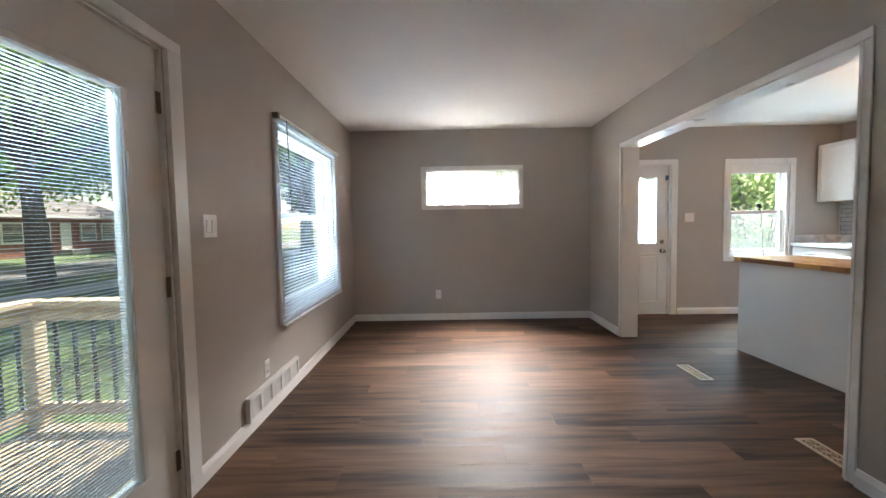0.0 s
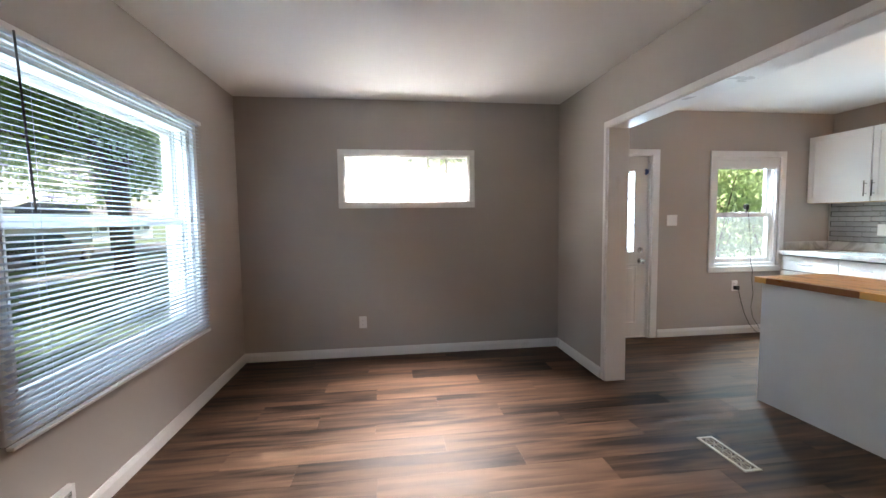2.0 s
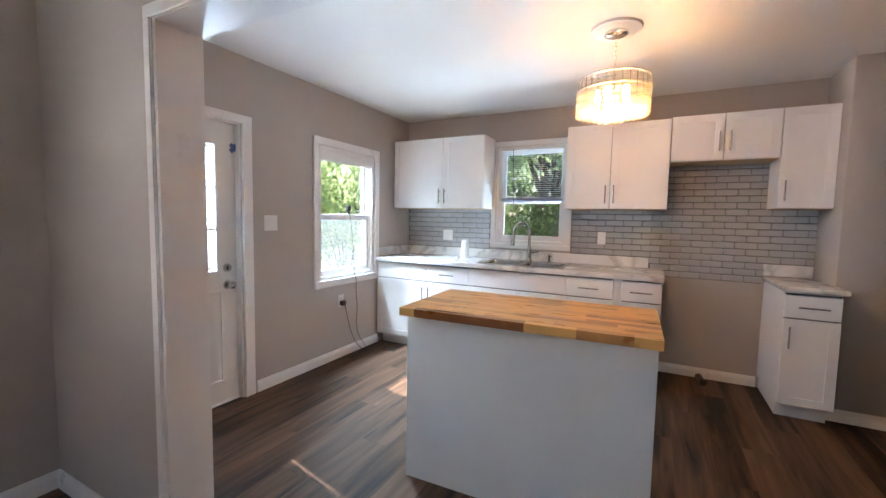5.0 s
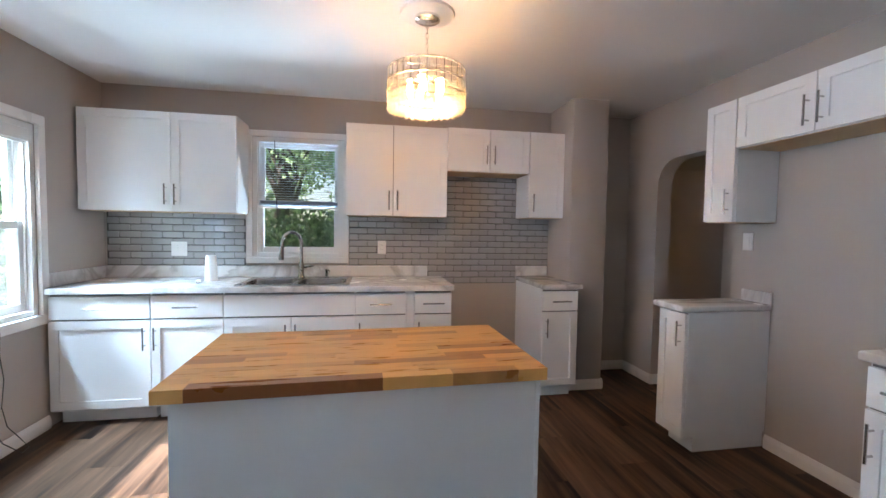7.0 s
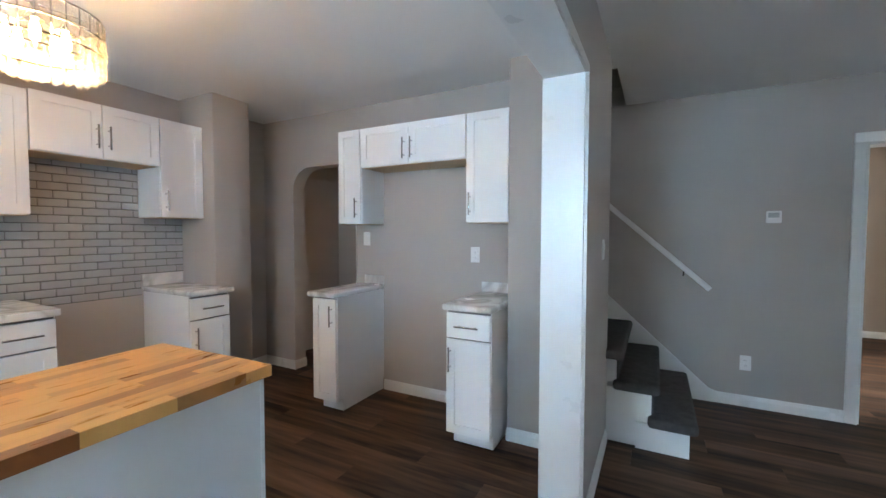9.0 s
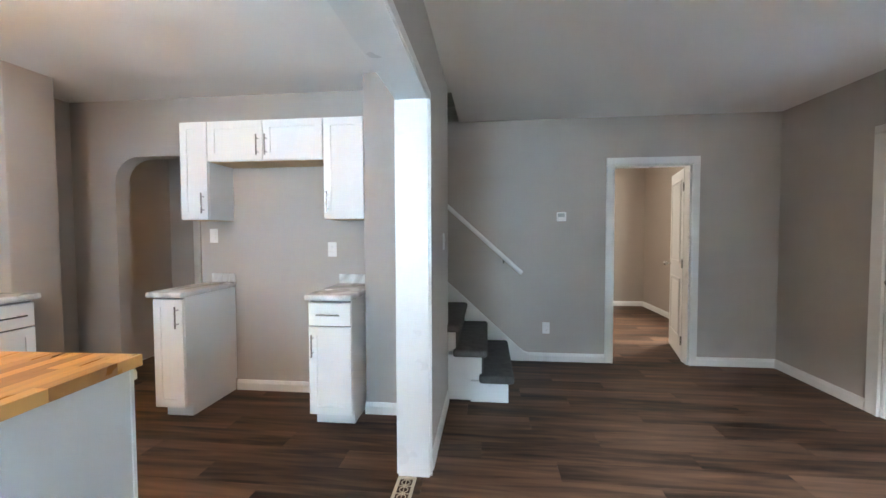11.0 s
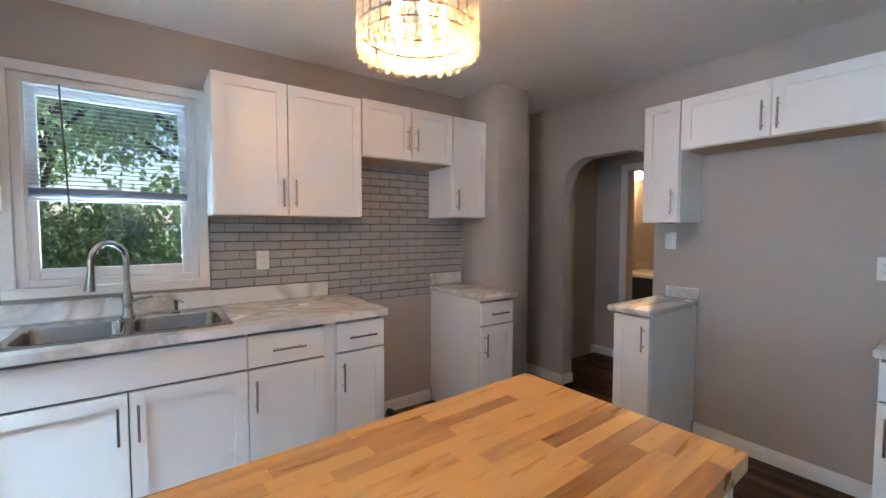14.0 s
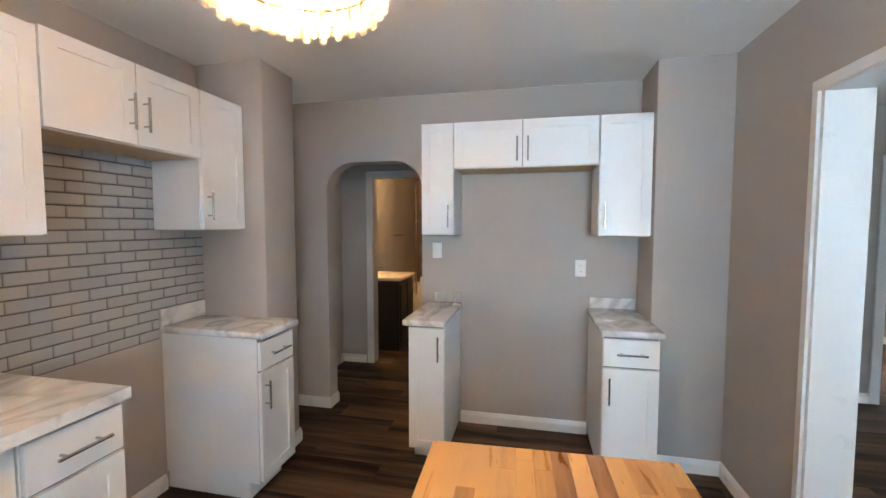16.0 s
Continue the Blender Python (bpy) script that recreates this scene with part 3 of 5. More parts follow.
# ---- windows ----
def sash(t, name, w, z0, z1, y, stile=0.042, rail=0.045, x0=0.0, muntins=()):
    """A sash with its pane, as a part of the window t."""
    bm = bmesh.new()
    bx(bm, x0, x0 + stile, y - 0.016, y + 0.016, z0, z1, 0.004)
    bx(bm, x0 + w - stile, x0 + w, y - 0.016, y + 0.016, z0, z1, 0.004)
    bx(bm, x0 + stile, x0 + w - stile, y - 0.016, y + 0.016, z0, z0 + rail, 0.004)
    bx(bm, x0 + stile, x0 + w - stile, y - 0.016, y + 0.016, z1 - rail, z1, 0.004)
    s = part(name, bm, M_TRIM, t)
    p = part("pane", box_bm(x0 + stile, x0 + w - stile, y - 0.003, y + 0.003, z0 + rail, z1 - rail), M_GLASS, s)
    p.visible_shadow = False
    return s


def hung_window(name, m, w, h, label, mid=0.5, depth=0.14, screen=False):
    """A double-hung window in an opening w wide and h high; local y runs out of the room."""
    t = thing(name, m, label, "window", kind="structure")
    fr = bmesh.new()
    f = 0.035
    bx(fr, 0, f, 0.004, depth, 0, h)
    bx(fr, w - f, w, 0.004, depth, 0, h)
    bx(fr, f, w - f, 0.004, depth, h - f, h)
    bx(fr, f, w - f, 0.004, depth + 0.03, 0, f, 0.004)
    bx(fr, f, f + 0.012, 0.028, 0.04, f, h - f)
    bx(fr, w - f - 0.012, w - f, 0.028, 0.04, f, h - f)
    bx(fr, f, f + 0.012, 0.078, 0.086, f, h - f)
    bx(fr, w - f - 0.012, w - f, 0.078, 0.086, f, h - f)
    part("window_frame", fr, M_TRIM, t)
    sash(t, "lower_sash", w - 2 * f, f, h * mid + 0.02, 0.058, x0=f, rail=0.05)
    sash(t, "upper_sash", w - 2 * f, h * mid - 0.02, h - f, 0.104, x0=f, rail=0.04)
    if screen:
        s = part("insect_screen", box_bm(f + 0.014, w - f - 0.014, 0.116, 0.118, f, h * mid), M_SCREEN, t, "fine grey insect screen")
        s.visible_shadow = False
    lock = bmesh.new()
    bx(lock, w / 2 - 0.03, w / 2 + 0.03, 0.04, 0.07, h * mid + 0.02, h * mid + 0.03, 0.003)
    part("sash_lock", lock, M_PLASTIC, t)
    return t


hung_window("window_1", on_north(4.245, 0.76, KY1), 0.79, 1.195, "white double-hung kitchen window with trees outside", mid=0.48, screen=True)
hung_window("window_2", on_east(4.72, 1.09), 0.73, 1.00, "white double-hung window over the sink", mid=0.46)
hung_window("window_3", on_west(3.40, 0.60), 1.45, 1.37, "white double-hung front window behind mini blinds", mid=0.53)
hung_window("window_4", on_west(-1.45, 0.80), 1.00, 1.20, "white double-hung bedroom window")

# glass block window high in the living room wall
gbw = thing("window_5", on_north(0.31, 1.485), "high glass block window glowing with sunlight", "window", kind="structure")
gbw_frame = bmesh.new()
for a in ((0, 1.19, 0, 0.012), (0, 1.19, 0.428, 0.44), (0, 0.012, 0.012, 0.428), (1.178, 1.19, 0.012, 0.428)):
    bx(gbw_frame, a[0], a[1], 0.004, 0.145, a[2], a[3])
part("window_frame", gbw_frame, M_TRIM, gbw)
for i in range(6):
    for j in range(3):
        bm = box_bm(0.012 + i * 0.1943 + 0.006, 0.012 + (i + 1) * 0.1943 - 0.006, 0.04, 0.11, 0.012 + j * 0.1387 + 0.006, 0.012 + (j + 1) * 0.1387 - 0.006, bevel=0.012)
        part("glass_block", bm, M_BLOCK, gbw)
gb_m = bmesh.new()
for i in range(1, 6):
    bx(gb_m, 0.012 + i * 0.1943 - 0.005, 0.012 + i * 0.1943 + 0.005, 0.034, 0.116, 0.012, 0.428)
for j in range(1, 3):
    bx(gb_m, 0.012, 1.178, 0.036, 0.114, 0.012 + j * 0.1387 - 0.005, 0.012 + j * 0.1387 + 0.005)
part("mortar_joints", gb_m, M_TRIM, gbw)


def slat_mesh(w, d=0.025, crown=0.003):
    bm = bmesh.new()
    rows = []
    for k in range(4):
        y = (k / 3 - 0.5) * d
        z = crown * (1 - (2 * k / 3 - 1) ** 2)
        rows.append((bm.verts.new((0, y, z)), bm.verts.new((w, y, z))))
    for a, b in zip(rows, rows[1:]):
        bm.faces.new((a[0], a[1], b[1], b[0]))
    me = bpy.data.meshes.new("slat")
    bm.to_mesh(me)
    bm.free()
    me.materials.append(M_BLIND)
    return me


def blind(name, m, w, h, pitch, tilt, label, stack=0, wand=0.0, drop=None):
    """Mini blinds hanging from a head rail; local z = 0 at the top, y out of the room."""
    t = thing(name, m, label, "blinds")
    part("head_rail", box_bm(0, w, -0.016, 0.016, -0.026, 0, bevel=0.003), M_TRIM, t)
    me = slat_mesh(w - 0.01)
    n = int((drop or h) / pitch)
    for k in range(n):
        piece("slat", me, t, pose(0.005, 0, -0.034 - k * pitch, tilt))
    zb = -0.034 - n * pitch
    for k in range(stack):
        piece("slat", me, t, pose(0.005, 0, zb - 0.003 * k))
    part("bottom_rail", box_bm(0.002, w - 0.002, -0.013, 0.013, zb - 0.003 * stack - 0.016, zb - 0.003 * stack - 0.002, bevel=0.003), M_TRIM, t)
    for x in (w * 0.12, w * 0.88) + ((w * 0.5,) if w > 1 else ()):
        for y in (-0.014, 0.014):
            part("ladder_cord", tube(bmesh.new(), [(x, y, -0.02), (x, y, zb)], 0.0008, 4), M_BLIND, t)
    if wand:
        part("tilt_wand", cyl(bmesh.new(), (0.13, -0.022, -0.02), (0.15, -0.030, -wand), 0.004, n=6), mat_wand, t, "dark clear tilt wand")
    return t


mat_wand = mat("smoked_wand", (0.12, 0.12, 0.12), 0.3)
blind("window_blinds", on_west(3.325, 2.02, WX + 0.042), 1.59, 1.46, 0.0245, 14, "white mini blinds lowered over the front window", wand=0.66)
part("end_bracket", box_bm(-0.016, 0.012, -0.022, 0.02, -0.034, 0.006, bevel=0.002), M_BRASS, bpy.data.objects["window_blinds"], "dark metal end bracket")
blind("window_blinds", on_east(4.675, 2.078, KX1 + 0.022), 0.645, 0.45, 0.021, 10, "white mini blinds raised half up over the sink window", stack=14, wand=0.62, drop=0.49)
blind("window_blinds", on_north(4.285, 1.918, KY1 + 0.024), 0.71, 0.05, 0.021, 4, "white mini blinds drawn fully up in the kitchen window", stack=6, drop=0.022)
part("valance", box_bm(-0.003, 0.713, -0.022, -0.017, -0.075, 0.0, bevel=0.002), M_TRIM, bpy.data.objects["window_blinds.002"], "white plain valance")

# ---- doors ----


def hinge(t, x, z, y=-0.004):
    bm = cyl(bmesh.new(), (x, y - 0.006, z - 0.045), (x, y - 0.006, z + 0.045), 0.0065, n=8)
    bx(bm, x - 0.022, x + 0.022, y - 0.004, y + 0.001, z - 0.045, z + 0.045)
    return part("hinge", bm, M_BRASS, t, "aged metal door hinge")


def knob_set(t, x, z, deadbolt=0.0):
    bm = bmesh.new()
    cyl(bm, (x, -0.002, z), (x, -0.012, z), 0.032, 0.028, n=20)
    cyl(bm, (x, -0.012, z), (x, -0.04, z), 0.012, n=12)
    r = bmesh.ops.create_uvsphere(bm, u_segments=16, v_segments=10, radius=0.028)
    bmesh.ops.translate(bm, verts=r["verts"], vec=(x, -0.058, z))
    part("door_knob", bm, M_NICKEL, t, "satin nickel door knob", smooth=True)
    if deadbolt:
        bm = cyl(bmesh.new(), (x, -0.002, deadbolt), (x, -0.016, deadbolt), 0.03, 0.026, n=20)
        bx(bm, x - 0.006, x + 0.006, -0.032, -0.016, deadbolt - 0.016, deadbolt + 0.016, 0.003)
        part("deadbolt", bm, M_NICKEL, t, "satin nickel deadbolt", smooth=True)


def panel_relief(bm, x0, x1, z0, z1, y, out=-1):
    """A raised moulding round a panel field."""
    for a in ((x0, x1, z0, z0 + 0.02), (x0, x1, z1 - 0.02, z1), (x0, x0 + 0.02, z0 + 0.02, z1 - 0.02), (x1 - 0.02, x1, z0 + 0.02, z1 - 0.02)):
        bx(bm, a[0], a[1], y, y + out * 0.008, a[2], a[3], 0.003)
    bx(bm, x0 + 0.045, x1 - 0.045, y, y + out * 0.006, z0 + 0.045, z1 - 0.045, 0.003)


# front door: full glass leaf with mini blinds between the panes
fd = thing("door_1", on_west(1.335, 0.01, WX - 0.02), "white front door with a full glass pane and mini blinds inside", "door", kind="structure")
W, Hd = 0.90, 1.98
g0, g1, gz0, gz1 = 0.145, 0.69, 0.225, 1.755
bm = solid([0, g0, g1, W], [0, 0.044], [0, gz0, gz1, Hd], lambda x, y, z: not (g0 < x < g1 and gz0 < z < gz1))
for a in ((g0 - 0.03, g1 + 0.03, gz0 - 0.03, gz0), (g0 - 0.03, g1 + 0.03, gz1, gz1 + 0.03), (g0 - 0.03, g0, gz0, gz1), (g1, g1 + 0.03, gz0, gz1)):
    bx(bm, a[0], a[1], -0.012, 0.0, a[2], a[3], 0.004)
part("leaf", bm, M_DOOR, fd)
for y in (0.008, 0.036):
    p = part("pane", box_bm(g0, g1, y, y + 0.004, gz0, gz1), M_GLASS, fd)
    p.visible_shadow = False
me = slat_mesh(g1 - g0 - 0.006, 0.0125, 0.0012)
for k in range(int((gz1 - gz0 - 0.03) / 0.0125)):
    piece("slat", me, fd, pose(g0 + 0.003, 0.024, gz1 - 0.02 - k * 0.0125, 2))
part("blind_slider", box_bm(g1 + 0.004, g1 + 0.022, -0.022, -0.010, 1.42, 1.52, bevel=0.003), M_PLASTIC, fd, "white blind slider on the glazing frame")
for z in (0.19, 0.97, 1.76):
    hinge(fd, W + 0.008, z)
knob_set(fd, 0.06, 0.95, 1.10)
fj = thing("trim_front_door_jamb", on_west(1.32, 0), "white painted front door jamb", "trim", kind="structure")
bm = bmesh.new()
bx(bm, 0.0, 0.012, 0.001, 0.17, 0, 2.0)
bx(bm, 0.918, 0.93, 0.001, 0.17, 0, 2.0)
bx(bm, 0.012, 0.918, 0.001, 0.17, 1.992, 2.0)
bx(bm, 0.012, 0.918, 0.001, 0.17, 0.0, 0.008)
part("jamb", bm, M_TRIM, fj)

# back door with nine lights
bd = thing("door_2", on_north(2.675, 0.012, KY1 + 0.045), "white half-glazed back door, closed", "door", kind="structure")
W, Hd = 0.81, 1.945
g0, g1, gz0, gz1 = 0.14, 0.655, 0.935, 1.79
bm = solid([0, g0, g1, W], [0, 0.044], [0, gz0, gz1, Hd], lambda x, y, z: not (g0 < x < g1 and gz0 < z < gz1))
for a in ((g0 - 0.025, g1 + 0.025, gz0 - 0.025, gz0), (g0 - 0.025, g1 + 0.025, gz1, gz1 + 0.025), (g0 - 0.025, g0, gz0, gz1), (g1, g1 + 0.025, gz0, gz1)):
    bx(bm, a[0], a[1], -0.010, 0.0, a[2], a[3], 0.003)
panel_relief(bm, 0.11, 0.375, 0.14, 0.80, 0.0)
panel_relief(bm, 0.435, 0.70, 0.14, 0.80, 0.0)
part("leaf", bm, M_DOOR, bd)
bm = bmesh.new()
for k in (1, 2):
    x = g0 + k * (g1 - g0) / 3
    z = gz0 + k * (gz1 - gz0) / 3
    bx(bm, x - 0.009, x + 0.009, 0.004, 0.03, gz0, gz1)
    bx(bm, g0, g1, 0.006, 0.028, z - 0.009, z + 0.009)
part("muntins", bm, M_DOOR, bd)
p = part("pane", box_bm(g0, g1, 0.014, 0.02, gz0, gz1), M_GLASS, bd)
p.visible_shadow = False
me = slat_mesh(g1 - g0 - 0.02, 0.018, 0.0015)
for k in range(46):
    piece("slat", me, bd, pose(g0 + 0.01, 0.036, gz1 - 0.03 - k * 0.0175, -58))
knob_set(bd, W - 0.075, 0.83, 0.95)
bj = thing("trim_back_door_jamb", on_north(2.66, 0, KY1), "white painted back door jamb", "trim", kind="structure")
bm = bmesh.new()
bx(bm, 0.0, 0.013, 0.001, 0.15, 0, 1.97)
bx(bm, 0.827, 0.84, 0.001, 0.15, 0, 1.97)
bx(bm, 0.013, 0.827, 0.001, 0.15, 1.96, 1.97)
bx(bm, 0.013, 0.827, 0.03, 0.15, 0.0, 0.01)
part("jamb", bm, M_TRIM, bj)
tp = thing("masking_tape", on_north(3.475, 1.80, KY1 + 0.040), "dark blue masking tape stuck on the back door edge", "tape")
bm = bx(bmesh.new(), -0.035, 0.035, -0.003, 0, -0.014, 0.014)
bmesh.ops.rotate(bm, verts=bm.verts, cent=(0, 0, 0), matrix=Matrix.Rotation(0.7, 3, "Y"))
part("strip", bm, M_TAPE, tp)
bm = bx(bmesh.new(), -0.04, 0.04, -0.006, -0.003, -0.016, 0.016)
bmesh.ops.rotate(bm, verts=bm.verts, cent=(0, 0, 0), matrix=Matrix.Rotation(-0.8, 3, "Y"))
part("strip", bm, M_TAPE, tp)

# bedroom door, standing open into the bedroom
bj = thing("trim_bedroom_jamb", on_south(0.875, 0), "white painted bedroom door jamb", "trim", kind="structure")
bm = bmesh.new()
bx(bm, 0.0, 0.014, 0.001, 0.119, 0, 1.97)
bx(bm, 0.714, 0.728, 0.001, 0.119, 0, 1.97)
bx(bm, 0.014, 0.714, 0.001, 0.119, 1.956, 1.97)
part("jamb", bm, M_TRIM, bj)
od = thing("door_3", pose(0.165, 0.15, 0.012, 0, 0, -104), "white two-panel bedroom door standing open", "door", kind="structure")
bm = box_bm(0, 0.695, -0.036, 0, 0, 1.94, bevel=0.003)
panel_relief(bm, 0.11, 0.60, 0.20, 0.82, 0.0, 1)
panel_relief(bm, 0.11, 0.60, 0.98, 1.84, 0.0, 1)
panel_relief(bm, 0.11, 0.60, 0.20, 0.82, -0.036)
panel_relief(bm, 0.11, 0.60, 0.98, 1.84, -0.036)
part("leaf", bm, M_DOOR, od)
for z in (0.2, 0.98, 1.75):
    bm = cyl(bmesh.new(), (-0.004, 0.006, z - 0.045), (-0.004, 0.006, z + 0.045), 0.0065, n=8)
    bx(bm, -0.002, 0.001, -0.03, 0.004, z - 0.045, z + 0.045)
    part("hinge", bm, M_NICKEL, od, "satin nickel door hinge")
bm = bmesh.new()
for s in (1, -1):
    y = 0.0 if s > 0 else -0.036
    cyl(bm, (0.65, y, 0.94), (0.65, y + s * 0.04, 0.94), 0.012, n=12)
    r = bmesh.ops.create_uvsphere(bm, u_segments=14, v_segments=8, radius=0.026)
    bmesh.ops.translate(bm, verts=r["verts"], vec=(0.65, y + s * 0.055, 0.94))
part("door_knob", bm, M_NICKEL, od, "satin nickel door knob", smooth=True)

# hall closet door on the hall's end wall
cd = thing("door_4", on_east(1.02, 0.012, KX1 - 0.004), "greige painted closet door at the end of the hall", "door", kind="structure")
part("leaf", box_bm(0, 0.70, -0.03, 0, 0, 1.95, bevel=0.003), M_WALL, cd)
for z in (0.25, 1.0, 1.75):
    hinge(cd, 0.0, z, -0.03)

# ---- kitchen cabinets ----
FACE = 0.019


def door_front(t, x0, x1, z0, z1, y, pull="", flat=False):
    """A shaker door or a slab drawer front, with its bar pull."""
    bm = bmesh.new()
    if flat:
        bx(bm, x0, x1, y - FACE, y, z0, z1, 0.003)
        d = part("drawer_front", bm, M_CAB, t)
    else:
        s = min(0.055, (x1 - x0) * 0.24)
        bm.free()
        bm = solid([x0, x0 + s, x1 - s, x1], [y - FACE, y - FACE + 0.008, y], [z0, z0 + s, z1 - s, z1],
                   lambda a, b, c: b > y - FACE + 0.008 or not (x0 + s < a < x1 - s and z0 + s < c < z1 - s))
        es = [e for e in bm.edges if len(e.link_faces) == 2 and e.calc_face_angle() > 1]
        bmesh.ops.bevel(bm, geom=es, offset=0.002, segments=1, affect="EDGES")
        d = part("door", bm, M_CAB, t)
    if pull:
        b = bmesh.new()
        L, r, so = 0.128, 0.0055, 0.032
        yb = y - FACE
        if pull == "H":
            cx, cz = (x0 + x1) / 2, (z0 + z1) / 2
            p, q = (cx - L / 2 - 0.015, cz), (cx + L / 2 + 0.015, cz)
            posts = [(cx - L / 2 + 0.012, cz), (cx + L / 2 - 0.012, cz)]
        else:
            cx = x0 + 0.03 if "L" in pull else x1 - 0.03
            zc = z1 - 0.12 if "T" in pull else z0 + 0.12
            if z1 - z0 < 0.4:
                zc = (z0 + z1) / 2 - 0.04
            p, q = (cx, zc - L / 2 - 0.012), (cx, zc + L / 2 + 0.012)
            posts = [(cx, zc - L / 2 + 0.015), (cx, zc + L / 2 - 0.015)]
        cyl(b, (p[0], yb - so, p[1]), (q[0], yb - so, q[1]), r, n=10)
        for c in posts:
            cyl(b, (c[0], yb, c[1]), (c[0], yb - so, c[1]), r * 0.85, n=8)
        part("handle", b, M_NICKEL, d, "satin nickel bar pull", smooth=True)
    return d


def cabinet(m, w, depth, z0, z1, fronts, label, name="wall_cabinet", toe=0.0, under=False, group="", well=0.0):
    """A cabinet: local x to the right along its front, y into the wall; fronts are (x0, x1, z0, z1, pull, flat)."""
    t = thing(name, m, label, "cabinet", group)
    d = -depth + FACE + 0.004
    body = bmesh.new()
    if toe:
        bx(body, 0, w, d, -0.004, z0 + toe, z1 - well, 0.0015)
        if well:
            bx(body, 0, w, d, d + 0.018, z1 - well, z1)
            bx(body, 0, 0.016, d + 0.018, -0.004, z1 - well, z1)
            bx(body, w - 0.016, w, d + 0.018, -0.004, z1 - well, z1)
        bx(body, 0.012, w - 0.012, d + 0.07, -0.006, z0, z0 + toe)
    else:
        bx(body, 0, w, d, -0.004, z0, z1, 0.0015)
    part("body", body, M_CABSIDE, t)
    # thin dark sheet: shade between the fronts, put in as colour
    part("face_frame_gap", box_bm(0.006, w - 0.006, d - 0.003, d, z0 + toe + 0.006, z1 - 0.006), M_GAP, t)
    if under:
        part("underside", box_bm(0.006, w - 0.006, d + 0.004, -0.008, z0 - 0.003, z0), M_RAW, t, "unpainted birch underside")
    for x0, x1, a, b, pull, flat in fronts:
        door_front(t, x0, x1, a, b, d - 0.003, pull, flat)
    return t


g = 0.003
UZ0, UZ1, UD = 1.445, 2.17, 0.32


def uppers(m, w, z0, z1, splits, pulls, label, under=False):
    edges = [0, *splits, w]
    fr = [(edges[k] + g, edges[k + 1] - g, z0 + 0.004, z1 - 0.004, pulls[k], False) for k in range(len(edges) - 1)]
    return cabinet(m, w, UD, z0, z1, fr, label, under=under, group="wall cabinets")


uppers(on_east(5.80, 0), 1.055, UZ0, UZ1, [0.605], ["RB", "LB"], "white shaker cabinet with bar pulls beside the sink window", True)
uppers(on_east(3.945, 0), 0.81, UZ0, UZ1, [0.37], ["RB", "LB"], "white shaker cabinet with bar pulls over the counter end", True)
uppers(on_east(3.132, 0), 0.70, 1.825, UZ1 + 0.01, [0.355], ["RB", "LB"], "short white shaker cabinet above the range space", True)
uppers(on_east(2.43, 0), 0.315, UZ0 + 0.012, UZ1 + 0.01, [], ["LB"], "narrow white shaker wall cabinet beside the chase", True)
SZ0, SZ1 = 1.415, 2.15
UD = 0.318
uppers(on_south(4.42, 0, KY0), 0.22, SZ0, SZ1, [], ["RB"], "narrow white shaker wall cabinet beside the arch", True)
uppers(on_south(4.198, 0, KY0), 0.90, 1.85, SZ1, [0.44], ["RB", "LB"], "wide short white shaker cabinet above the fridge space", True)
uppers(on_south(3.296, 0, KY0), 0.30, SZ0, SZ1, [], ["LB"], "narrow white shaker wall cabinet beside the boxed corner", True)

BT = 0.885
SOUTH_DROP = 0.018
DZ0, DZ1 = 0.715, 0.868


def base_unit(m, w, kind, pull, label, depth=0.62, foot=0.0):
    fr = []
    if kind == "drawer":
        fr = [(g, w - g, DZ0, DZ1, "H", True), (g, w - g, 0.115, DZ0 - 0.012, pull, False)]
    elif kind == "sink":
        fr = [(g, w - g, DZ0, DZ1, "", True), (g, w / 2 - g, 0.115, DZ0 - 0.012, "RT", False), (w / 2 + g, w - g, 0.115, DZ0 - 0.012, "LT", False)]
    elif kind == "door":
        fr = [(g, w - g, 0.115, BT - 0.012, pull, False)]
    return cabinet(m, w, depth, foot, BT, fr, label, "base_cabinet", toe=0.1, group="base cabinets", well=0.2 if kind == "sink" else 0.0)


LB = "white shaker base cabinet with a drawer and bar pulls"
base_unit(on_east(5.80, 0), 0.60, "drawer", "RT", "white shaker base cabinet with a drawer in the corner")
base_unit(on_east(5.20, 0), 0.455, "drawer", "LT", LB)
base_unit(on_east(4.745, 0), 0.89, "sink", "", "white shaker sink base cabinet with two doors")
base_unit(on_east(3.855, 0), 0.37, "drawer", "LT", LB)
base_unit(on_east(3.425, 0), 0.285, "drawer", "LT", "narrow white base cabinet at the counter end")
tagged(mesh_ob("filler_strip", box_bm(KX1 - 0.59, KX1 - 0.01, 3.427, 3.483, 0.1, BT, bevel=0.002), M_CAB), "white filler strip between two base cabinets", "filler strip")
base_unit(on_east(2.412, 0), 0.30, "drawer", "LT", "narrow white base cabinet beside the range space")
base_unit(on_south(4.43, -SOUTH_DROP, KY0), 0.225, "door", "RT", "narrow white base cabinet beside the arch", 0.60, SOUTH_DROP)
base_unit(on_south(3.30, -SOUTH_DROP, KY0), 0.295, "drawer", "LT", "narrow white base cabinet in the fridge corner", 0.60, SOUTH_DROP)

# ---- counters and backsplashes ----
CT0, CT1 = BT + 0.002, 0.925


